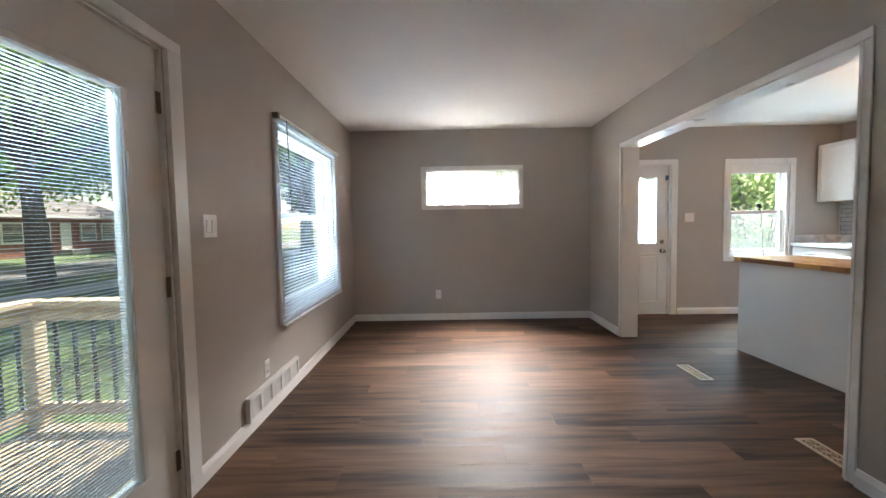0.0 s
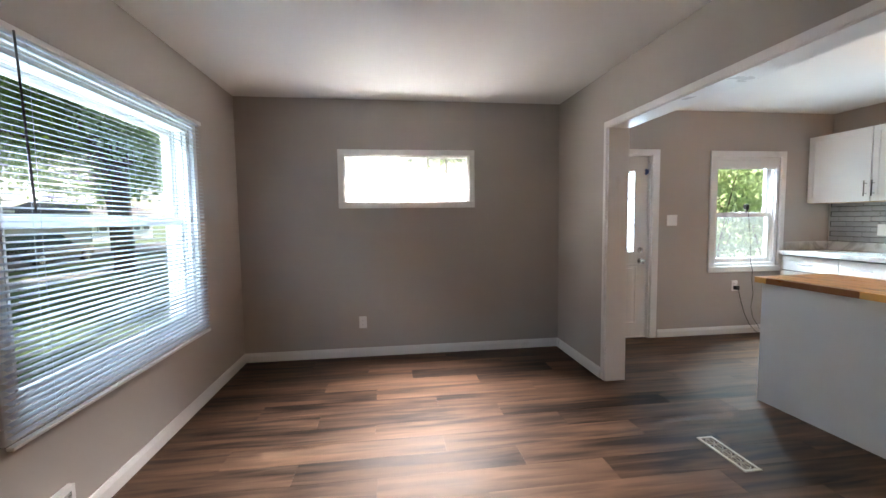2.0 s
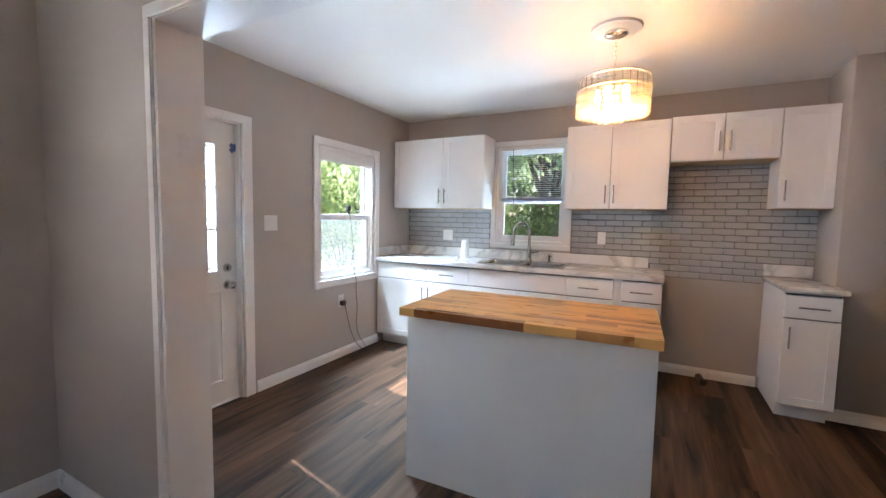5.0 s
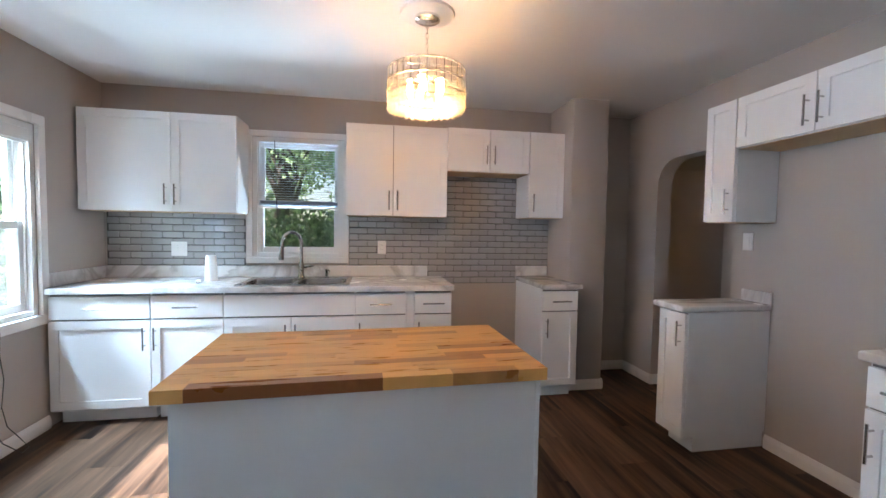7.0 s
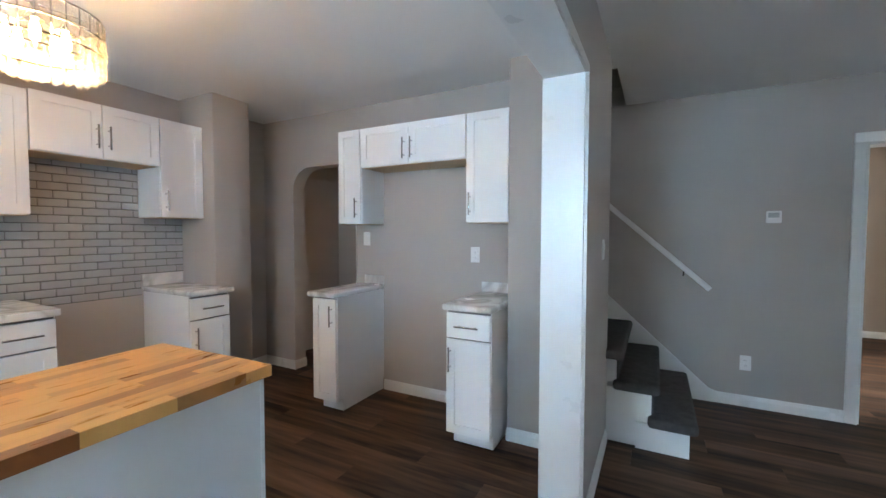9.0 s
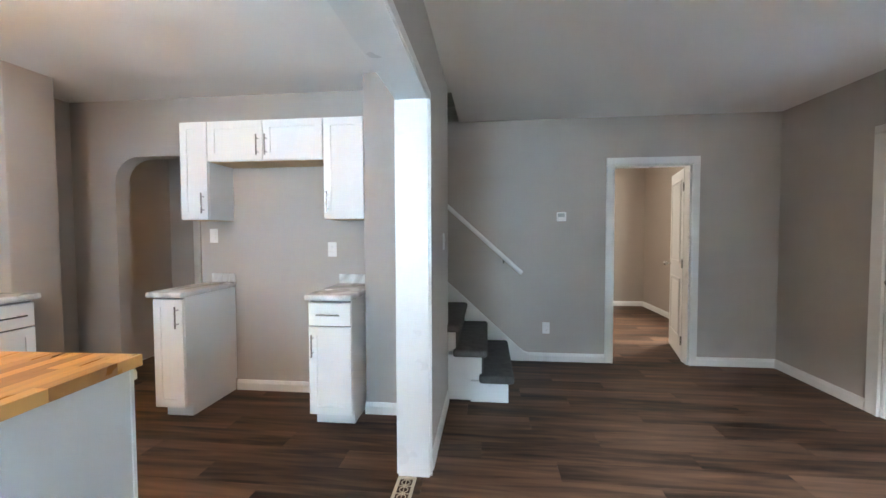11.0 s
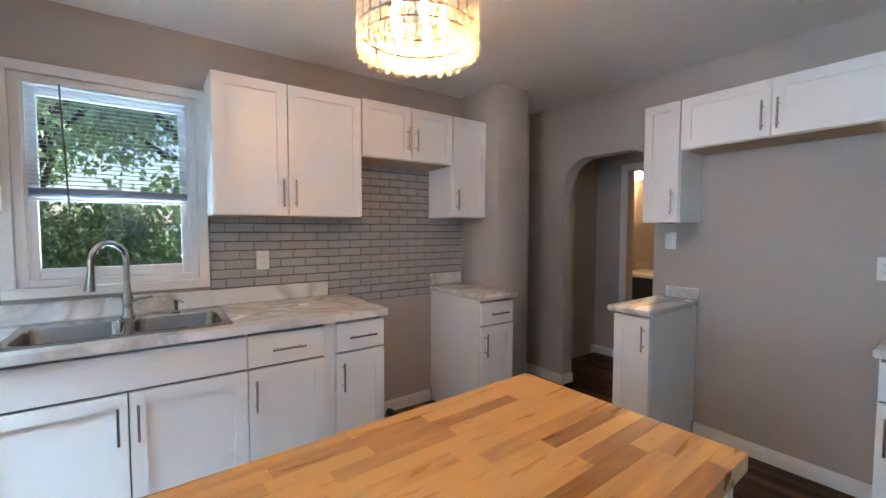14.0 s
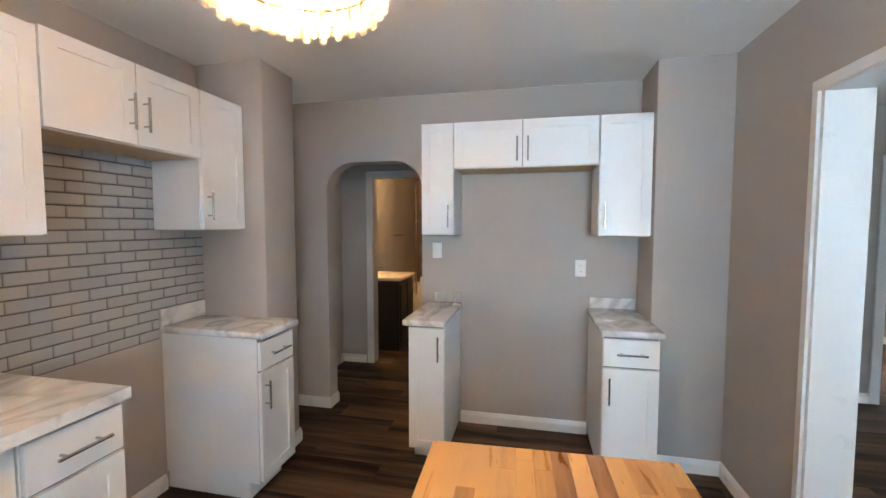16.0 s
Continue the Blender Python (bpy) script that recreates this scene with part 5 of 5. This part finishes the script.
part("bar", tube(bmesh.new(), [(0, 0, 0), (-0.06, 0, 0), (-0.06, 0.45, 0), (0, 0.45, 0)], 0.008, 8), M_CHROME, tr)
sc = thing("shower_rod", pose(0, 0, 0), "upright chrome edge of the shower screen", "shower screen")
part("post", cyl(bmesh.new(), (5.45, -1.85, 0.4), (5.45, -1.85, 2.1), 0.012, n=10), M_CHROME, sc)
shw = thing("shower_fixture", pose(5.1, -2.6, 1.85), "chrome shower head on the tiled wall", "shower head")
part("arm", tube(bmesh.new(), [(0, 0, 0), (0, 0.08, 0.02), (0, 0.15, -0.03)], 0.009, 8), M_CHROME, shw)
part("head", cyl(bmesh.new(), (0, 0.14, -0.02), (0, 0.19, -0.07), 0.015, 0.035, n=14), M_CHROME, shw)
sv = thing("shower_valve", pose(5.1, -2.6, 1.05), "chrome shower valve on the tiled wall", "shower valve")
part("plate", cyl(bmesh.new(), (0, 0, 0), (0, 0.012, 0), 0.06, n=20), M_CHROME, sv)
part("lever", tube(bmesh.new(), [(0, 0.01, 0), (0, 0.05, 0), (0.04, 0.06, -0.03)], 0.009, 8), M_CHROME, sv)
tub = thing("bathtub", pose(4.35, -2.58, 0), "cream bathtub along the far bathroom wall", "bathtub")
bm = bmesh.new()
loft(bm, [rounded_loop(bm, 0, 1.3, 0, 0.72, 0, 0.05), rounded_loop(bm, 0, 1.3, 0, 0.72, 0.5, 0.05), rounded_loop(bm, 0.06, 1.24, 0.06, 0.66, 0.5, 0.12), rounded_loop(bm, 0.15, 1.15, 0.14, 0.58, 0.12, 0.14)], close_last=True, close_first=True)
part("shell", bm, M_CREAM, tub, smooth=True)
to = thing("toilet", pose(4.85, -1.45, 0), "cream porcelain toilet beside the vanity", "toilet")
part("bowl", lathe(bmesh.new(), [(0.12, 0), (0.11, 0.12), (0.17, 0.32), (0.19, 0.40), (0.19, 0.42), (0.03, 0.42)], n=24), M_CREAM, to, smooth=True)
part("tank", box_bm(0.18, 0.38, -0.2, 0.2, 0.38, 0.75, bevel=0.02), M_CREAM, to, smooth=True)


# ---- outdoors ----
GZ = -0.55
gd = tagged(mesh_ob("ground", box_bm(-400, 400, -400, 400, GZ - 1, GZ), M_GRASS), "mown green lawn round the house", "ground", kind="structure")
tagged(mesh_ob("road", box_bm(-21, -14, -200, 200, GZ - 0.02, GZ + 0.01), M_ROAD), "grey asphalt street in front of the house", "road", kind="structure")
tagged(mesh_ob("pavement", box_bm(-11.5, -10.1, -200, 200, GZ - 0.02, GZ + 0.03, bevel=0.01), M_WALKWAY), "pale concrete pavement along the street", "pavement", kind="structure")
tagged(mesh_ob("driveway", box_bm(11, 15, -30, 3.0, GZ - 0.02, GZ + 0.02), M_WALKWAY), "pale concrete driveway behind the house", "driveway", kind="structure")
for nm, a in (("foundation", (WX - 0.2, -0.82, -3.2, 6.0)), ("foundation", (KX1 + 0.26, 5.99, -3.2, 6.0))):
    tagged(mesh_ob("foundation", box_bm(min(a[0], a[1]), max(a[0], a[1]), a[2], a[3], GZ, 0.0), M_WALKWAY), "concrete foundation of the house", "foundation", kind="structure")

pd = thing("porch_deck", pose(0, 0, 0), "pale wooden front porch with dark balusters", "porch")
for k in range(10):
    part("deck_board", box_bm(-0.83 - 0.145 * (k + 1) + 0.004, -0.83 - 0.145 * k, 0.0, 3.2, -0.12, -0.09, bevel=0.003), M_DECK, pd)
part("joist_frame", box_bm(-2.25, -0.84, 0.02, 3.18, GZ, -0.125), M_RAILPOST, pd)
part("top_rail", box_bm(-2.28, -2.14, 0.0, 3.2, 0.74, 0.78, bevel=0.006), M_RAILPOST, pd)
part("sub_rail", box_bm(-2.23, -2.19, 0.0, 3.2, 0.64, 0.735, bevel=0.004), M_RAILPOST, pd)
part("bottom_rail", box_bm(-2.23, -2.19, 0.0, 3.2, 0.0, 0.08, bevel=0.004), M_RAILPOST, pd)
for y in (0.05, 1.62, 3.15):
    part("post", box_bm(-2.26, -2.17, y - 0.045, y + 0.045, -0.09, 0.74, bevel=0.004), M_RAILPOST, pd)
for k in range(26):
    y = 0.16 + k * 0.115
    if min(abs(y - p) for p in (0.05, 1.62, 3.15)) > 0.06:
        part("baluster", cyl(bmesh.new(), (-2.21, y, 0.08), (-2.21, y, 0.64), 0.011, n=8), M_BALUSTER, pd)
part("top_rail", box_bm(-2.135, -0.83, 3.08, 3.22, 0.74, 0.78, bevel=0.006), M_RAILPOST, pd)
part("sub_rail", box_bm(-2.165, -0.83, 3.13, 3.17, 0.64, 0.735, bevel=0.004), M_RAILPOST, pd)
part("bottom_rail", box_bm(-2.165, -0.83, 3.13, 3.17, 0.0, 0.08, bevel=0.004), M_RAILPOST, pd)
for k in range(10):
    part("baluster", cyl(bmesh.new(), (-2.07 + k * 0.128, 3.15, 0.08), (-2.07 + k * 0.128, 3.15, 0.64), 0.013, n=8), M_BALUSTER, pd)


def crown(bm, rng, blobs, n, size):
    """Leaf quads scattered through soft-edged clumps."""
    for _ in range(n):
        cx, cy, cz, r = rng.choice(blobs)
        v = Vector((rng.gauss(0, 1), rng.gauss(0, 1), rng.gauss(0, 0.8)))
        v = v.normalized() * r * (rng.random() ** 0.4) * rng.uniform(0.75, 1.12)
        p = Vector((cx, cy, cz)) + v
        q = Euler((rng.uniform(0, 6.3), rng.uniform(0, 6.3), rng.uniform(0, 6.3))).to_matrix()
        s = size * rng.uniform(0.6, 1.3)
        pts = [(-0.5, 0, 0), (-0.1, 0.32, 0.05), (0.5, 0, 0), (-0.1, -0.32, 0.05)]
        bm.faces.new([bm.verts.new(p + q @ (Vector(a) * s)) for a in pts])
    return bm


def raw_part(name, bm, material, parent):
    me = bpy.data.meshes.new(name)
    bm.to_mesh(me)
    bm.free()
    me.materials.append(material)
    ob = new(name, me)
    ob.parent = parent
    return ob


def tree(x, y, h, spread, seed, leaf, label, n=7000, size=0.30):
    rng = random.Random(seed)
    t = thing("tree", pose(x, y, GZ), label, "tree", "garden trees")
    bm = bmesh.new()
    th = h * 0.42
    lean = rng.uniform(-0.05, 0.05) * h
    tube(bm, [(0, 0, -0.1), (lean * 0.3, 0, th * 0.5), (lean, 0.1, th), (lean * 1.2, 0.1, h * 0.75)], [h * 0.032, h * 0.024, h * 0.018, h * 0.006], 10)
    blobs = []
    for k in range(9):
        a = math.tau * k / 9 + rng.uniform(-0.3, 0.3)
        r = spread * rng.uniform(0.45, 0.95)
        z = h * rng.uniform(0.48, 0.92)
        e = (lean + r * math.cos(a), r * math.sin(a), z)
        m = (lean + r * 0.4 * math.cos(a), r * 0.4 * math.sin(a), (th * 0.8 + z) / 2)
        tube(bm, [(lean * 0.8, 0.05, th * rng.uniform(0.7, 1.05)), m, e], [h * 0.011, h * 0.007, h * 0.002], 6)
        blobs.append((*e, spread * rng.uniform(0.32, 0.5)))
    blobs.append((lean, 0, h * 0.9, spread * 0.45))
    raw_part("trunk", bm, M_BARK, t)
    raw_part("crown", crown(bmesh.new(), rng, blobs, n, size), leaf, t)
    return t


def shrub(x, y, h, spread, seed, leaf, label, n=2200, size=0.11):
    rng = random.Random(seed)
    t = thing("shrub", pose(x, y, GZ), label, "shrub", "garden shrubs")
    bm = bmesh.new()
    blobs = []
    for k in range(8):
        a = math.tau * k / 8 + rng.uniform(-0.3, 0.3)
        r = spread * rng.uniform(0.2, 0.75)
        z = h * rng.uniform(0.25, 0.8)
        tube(bm, [(0.1 * math.cos(a), 0.1 * math.sin(a), -0.05), (r * 0.6 * math.cos(a), r * 0.6 * math.sin(a), z * 0.6), (r * math.cos(a), r * math.sin(a), z)], [0.025, 0.015, 0.006], 6)
        blobs.append((r * math.cos(a), r * math.sin(a), z, spread * rng.uniform(0.35, 0.55)))
    raw_part("stems", bm, M_BARK, t)
    raw_part("foliage", crown(bmesh.new(), rng, blobs, n, size), leaf, t)
    return t


LT = "broad green leafy tree in full summer leaf"
ta = tree(-12.5, 13.5, 11.5, 6.0, 1, M_LEAF, LT + " by the street", n=17000, size=0.27)
tb_ = tree(9.6, 8.6, 8.0, 3.2, 2, M_LEAF2, LT + " behind the house", n=19000, size=0.135)
for m in (pose(-24, 22, GZ, 0, 0, 40), pose(-7.5, 24, GZ, 0, 0, 100), pose(-24.5, 44, GZ, 0, 0, 200), pose(-9, -10, GZ, 0, 0, 70), pose(-40, 26, GZ, 0, 0, 10), pose(-42, 42, GZ, 0, 0, 150), pose(-12, 38, GZ, 0, 0, 250), pose(-9.5, 19, GZ, 0, 0, 130), pose(-17, 31, GZ, 0, 0, 60), pose(-5.0, 33, GZ, 0, 0, 310), pose(-26, 16, GZ, 0, 0, 220)):
    copy_thing(ta, m)
for m in (pose(13, 3.0, GZ, 0, 0, 60), pose(12.0, -3.0, GZ, 0, 0, 130), pose(15.5, 12, GZ, 0, 0, 220), pose(17, 6.5, GZ, 0, 0, 10), pose(19, -6, GZ, 0, 0, 80), pose(6.5, 16.5, GZ, 0, 0, 300), pose(1.0, 17.5, GZ, 0, 0, 170), pose(-4.5, 15, GZ, 0, 0, 20), pose(11.5, 18, GZ, 0, 0, 120), pose(4.0, 22, GZ, 0, 0, 250), pose(12.6, 6.0, GZ, 0, 0, 200), pose(14.6, 9.4, GZ, 0, 0, 330)):
    copy_thing(tb_, m)
sa = shrub(4.2, 10.4, 4.4, 1.9, 5, M_LEAF2, "dense bright green garden shrub", n=3600, size=0.14)
sb_ = shrub(9.4, 5.3, 2.6, 1.3, 6, M_LEAF3, "dense dark green garden shrub", n=6000, size=0.075)
for m in (pose(6.4, 10.4, GZ, 0, 0, 70), pose(8.4, 10.8, GZ, 0, 0, 160), pose(2.0, 10.6, GZ, 0, 0, 220), pose(-0.3, 10.8, GZ, 0, 0, 300), pose(5.3, 12.2, GZ, 0, 0, 20), pose(10.6, 11.0, GZ, 0, 0, 40)):
    copy_thing(sa, m)
for m in (pose(10.4, 3.6, GZ, 0, 0, 80), pose(9.8, 7.0, GZ, 0, 0, 190), pose(16.5, 1.0, GZ, 0, 0, 250), pose(-21.5, 9.5, GZ, 0, 0, 30), pose(-22, 5.2, GZ, 0, 0, 110), pose(11.2, 5.2, GZ, 0, 0, 140)):
    copy_thing(sb_, m)


def far_window(t, x, y, z, w, h):
    win = part("window", box_bm(x, x + 0.10, y - w / 2 - 0.08, y + w / 2 + 0.08, z - 0.08, z + h + 0.08, bevel=0.01), M_SIDING, t, "white framed window")
    for k in (0, 1):
        part("pane", box_bm(x + 0.09, x + 0.115, y - w / 2 + 0.03, y + w / 2 - 0.03, z + 0.03 + k * h / 2, z + h / 2 - 0.03 + k * h / 2), M_PANE, win)
    return win


def house(x, y, w, d, h, label, wall_m):
    """A house across the street; its front faces +x."""
    t = thing("house", pose(x, y, GZ), label, "house")
    part("wall", box_bm(-d, 0, -w / 2, w / 2, 0, h), wall_m, t)
    bm = bmesh.new()
    e = 0.5
    pts = [(-d - e, -w / 2 - e, h), (e, -w / 2 - e, h), (e, w / 2 + e, h), (-d - e, w / 2 + e, h)]
    v = [bm.verts.new(p) for p in pts]
    r = [bm.verts.new((-d / 2, -w / 2 + 1.5, h + 2.3)), bm.verts.new((-d / 2, w / 2 - 1.5, h + 2.3))]
    bm.faces.new(v)
    bm.faces.new((v[0], v[1], r[0]))
    bm.faces.new((v[1], v[2], r[1], r[0]))
    bm.faces.new((v[2], v[3], r[1]))
    bm.faces.new((v[3], v[0], r[0], r[1]))
    roof = part("roof", bm, M_ROOF, t)
    part("chimney", box_bm(-d / 2 - 0.3, -d / 2 + 0.3, w / 4 - 0.3, w / 4 + 0.3, h + 1.2, h + 3.0), M_BRICK, roof)
    part("fascia", box_bm(0.40, 0.52, -w / 2 - e, w / 2 + e, h - 0.16, h + 0.02), M_SIDING, t)
    part("door", box_bm(0.0, 0.06, -0.45, 0.45, 0.4, 2.5, bevel=0.01), M_DOOR, t)
    part("step", box_bm(0.0, 1.2, -0.8, 0.8, 0, 0.4, bevel=0.02), M_WALKWAY, t)
    for yy in (-w * 0.36, -w * 0.18, w * 0.18, w * 0.36):
        far_window(t, 0.0, yy, 1.1, 1.3, 1.3)
    return t


hd = random.Random(77)
blobs = [(26 + hd.uniform(-1, 1), y, hd.uniform(0.5, 4.0), hd.uniform(1.2, 2.2)) for y in range(-24, 30)]
blobs += [(x, 28 + hd.uniform(-1, 1), hd.uniform(0.5, 4.5), hd.uniform(1.2, 2.2)) for x in range(-9, 27)]
far_hedge = raw_part("far_hedge", crown(bmesh.new(), hd, blobs, 14000, 0.5), M_LEAF3, None)
tagged(far_hedge, "dense dark green hedge along the garden's edge", "hedge", kind="stuff")
house(-29, 32.0, 11, 8, 3.0, "low red brick house across the street", M_BRICK)
house(-30, 54.0, 11, 8, 3.0, "white sided house across the street", M_SIDING)
house(-30, -12.0, 11, 8, 3.0, "red brick house further along the street", M_BRICK)
shed = thing("garden_shed", pose(19.0, -1.0, GZ, 0, 0, 180), "small white garden shed behind the driveway", "shed")
part("wall", box_bm(-2.5, 0, -1.6, 1.6, 0, 2.1), M_SIDING, shed)
bm = bmesh.new()
v = [bm.verts.new(p) for p in ((-2.7, -1.9, 2.0), (0.25, -1.9, 2.0), (0.25, 1.9, 2.0), (-2.7, 1.9, 2.0), (-2.7, 0, 3.0), (0.25, 0, 3.0))]
for f in ((0, 1, 5, 4), (3, 4, 5, 2), (0, 4, 3), (1, 2, 5), (0, 3, 2, 1)):
    bm.faces.new([v[i] for i in f])
part("roof", bm, M_ROOF, shed)
part("door", box_bm(0.0, 0.05, -0.6, 0.6, 0.05, 1.9), M_DOOR, shed)


def wheelie_bin(x, y, m, label):
    t = thing("wheelie_bin", pose(x, y, GZ, 0, 0, 10), label, "bin")
    bm = bmesh.new()
    loft(bm, [rounded_loop(bm, -0.24, 0.24, -0.22, 0.22, 0.05, 0.05), rounded_loop(bm, -0.30, 0.30, -0.28, 0.28, 0.95, 0.05)], True, True)
    part("body", bm, m, t, smooth=True)
    part("lid", box_bm(-0.33, 0.33, -0.3, 0.3, 0.95, 1.02, bevel=0.02), m, t)
    for s in (-0.2, 0.2):
        part("wheel", cyl(bmesh.new(), (-0.26, s - 0.03, 0.1), (-0.26, s + 0.03, 0.1), 0.1, n=14), M_BLACK, t)
    return t


wheelie_bin(-22.3, 29.0, M_BIN2, "grey wheelie bin across the street")
wheelie_bin(-22.2, 30.3, M_BIN, "dark wheelie bin across the street")


def car(x, y, rz, m, label):
    t = thing("parked_car", pose(x, y, GZ, 0, 0, rz), label, "car")
    bm = bmesh.new()
    secs = [(-2.2, 0.35, 0.75, 0.72), (-2.05, 0.25, 0.9, 0.85), (-1.2, 0.22, 0.95, 0.88), (0.9, 0.22, 0.92, 0.88), (2.0, 0.25, 0.78, 0.82), (2.2, 0.35, 0.62, 0.7)]
    loops = []
    for x_, a, b, w in secs:
        loops.append([bm.verts.new((x_, s * w, z)) for s, z in ((-1, a), (1, a), (1.02, (a + b) / 2), (0.95, b), (-0.95, b), (-1.02, (a + b) / 2))])
    loft(bm, loops, True, True)
    body = part("body", bm, m, t, smooth=True)
    bm = bmesh.new()
    loft(bm, [rounded_loop(bm, -1.7, 0.9, -0.82, 0.82, 0.9, 0.2), rounded_loop(bm, -1.2, 0.25, -0.66, 0.66, 1.42, 0.2)], True)
    part("cabin", bm, M_PANE, t, "dark car windows", smooth=True)
    for wx in (-1.35, 1.35):
        for s in (-0.82, 0.82):
            wh = part("wheel", cyl(bmesh.new(), (wx, s - 0.1, 0.32), (wx, s + 0.1, 0.32), 0.32, n=20), M_BLACK, t)
            part("rim", cyl(bmesh.new(), (wx, s - 0.105, 0.32), (wx, s + 0.105, 0.32), 0.19, n=14), M_STEEL, wh)
    for s in (-0.6, 0.6):
        part("headlight", box_bm(2.1, 2.19, s - 0.15, s + 0.15, 0.56, 0.66, bevel=0.02), M_CHROME, t)
    return t


car(-15.3, 23.0, 90, M_CAR, "dark parked car at the kerb")


# ---- floor planks, wall tiles and butcher block staves, piece by piece ----
def box_mesh(name, w, l, h, bevel, material):
    """A shared mesh for alike pieces: w, l, h along x, y, z about its middle, on z = 0."""
    bm = box_bm(-w / 2, w / 2, -l / 2, l / 2, 0, h, bevel=bevel, segs=1)
    me = bpy.data.meshes.new(name)
    bm.to_mesh(me)
    bm.free()
    me.materials.append(material)
    return me


PW, PL = 0.185, 1.22
cache = {}
rng = random.Random(11)
y = -3.05
row = 0
while y < KY1:
    yw = min(PW, KY1 + 0.14 - y)
    x0, x1 = (WX - 0.17, 2.0) if y < -2.6 else (WX - 0.17, KX1)
    off = (row * 0.43 + rng.uniform(0, 0.15)) % PL
    x = x0 - off
    while x < x1:
        a, b = max(x, x0), min(x + PL, x1)
        if b - a > 0.03:
            key = (round(b - a, 3), round(yw, 3))
            if key not in cache:
                cache[key] = box_mesh("plank", b - a - 0.0004, yw - 0.0004, 0.004, 0.0003, M_PLANK)
            piece("plank", cache[key], floor, Matrix.Translation(((a + b) / 2, y + yw / 2, -0.004)))
        x += PL
    y += PW
    row += 1

tb = thing("tile_backsplash", pose(KX1, 0, 0), "grey glass subway tiles in dark grout", "tiles", kind="structure")
TH, TL, GR, GV = 0.0490, 0.1515, 0.0055, 0.0028
RZ = 0.862
window_y, window_z = (3.935, 4.775), 1.035


ZONES = [(2.425, 3.25, RZ, 1.025), (2.085, window_y[0], 1.0255, 1.4575), (window_y[1], KY1 - 0.024, 1.0255, 1.4575), (2.432, 3.132, 1.4615, 1.828)]

bm = bmesh.new()
bx(bm, -0.004, -0.0005, 2.425, 3.25, RZ - 0.004, 1.02)
bx(bm, -0.004, -0.0005, 2.085, window_y[0], 1.02, 1.455)
bx(bm, -0.004, -0.0005, window_y[1], KY1 - 0.022, 1.02, 1.455)
bx(bm, -0.004, -0.0005, 2.432, 3.132, 1.455, 1.825)
part("grout", bm, M_GROUT, tb)
cache = {}


def tile_mesh(h, l):
    """A glass tile with a wide polished bevel all round, proud of the grout."""
    bm = bmesh.new()
    e = 0.0065
    loft(bm, [[bm.verts.new(p) for p in ((-h / 2 + d, -l / 2 + c, z), (h / 2 - d, -l / 2 + c, z), (h / 2 - d, l / 2 - c, z), (-h / 2 + d, l / 2 - c, z))] for d, c, z in ((0, 0, 0), (0, 0, 0.004), (0.0014, 0.0012, 0.0062), (0.0038, 0.0036, 0.0077), (e, 0.0075, 0.0085))], True, True)
    me = bpy.data.meshes.new("tile")
    bmesh.ops.recalc_face_normals(bm, faces=bm.faces)
    for f in bm.faces:
        f.smooth = abs(f.normal.z) < 0.98
    bm.to_mesh(me)
    bm.free()
    me.materials.append(M_TILE)
    return me


for k in range(18):
    for a, b, lo, hi_ in ZONES:
        z0, z1 = max(RZ + k * (TH + GR), lo), min(RZ + k * (TH + GR) + TH, hi_)
        if z1 - z0 < 0.018:
            continue
        y = 2.085 - (0.5 * (TL + GV) if k % 2 else 0.0)
        while y < b:
            p, q = max(y, a), min(y + TL, b)
            if q - p > 0.015:
                key = (round(z1 - z0, 3), round(q - p, 3))
                if key not in cache:
                    cache[key] = tile_mesh(z1 - z0, q - p)
                piece("tile", cache[key], tb, pose(-0.001, (p + q) / 2, (z0 + z1) / 2, rng.uniform(-0.4, 0.4), -90 + rng.uniform(-0.8, 0.8), 0))
            y += TL + GV

cache = {}
rng = random.Random(23)
n = 14
sw = (IX1 - IX0) / n
for i in range(n):
    y = IY0 - rng.uniform(0.0, 0.3)
    while y < IY1:
        L = rng.choice((0.22, 0.3, 0.38, 0.46, 0.55))
        a, b = max(y, IY0), min(y + L, IY1)
        if b - a > 0.02:
            key = round(b - a, 3)
            if key not in cache:
                cache[key] = box_mesh("stave", sw - 0.0001, b - a - 0.0001, 0.04, 0.0003, M_STAVE)
            piece("stave", cache[key], island_top, Matrix.Translation((IX0 + (i + 0.5) * sw, (a + b) / 2, IZ - 0.04)))
        y += L
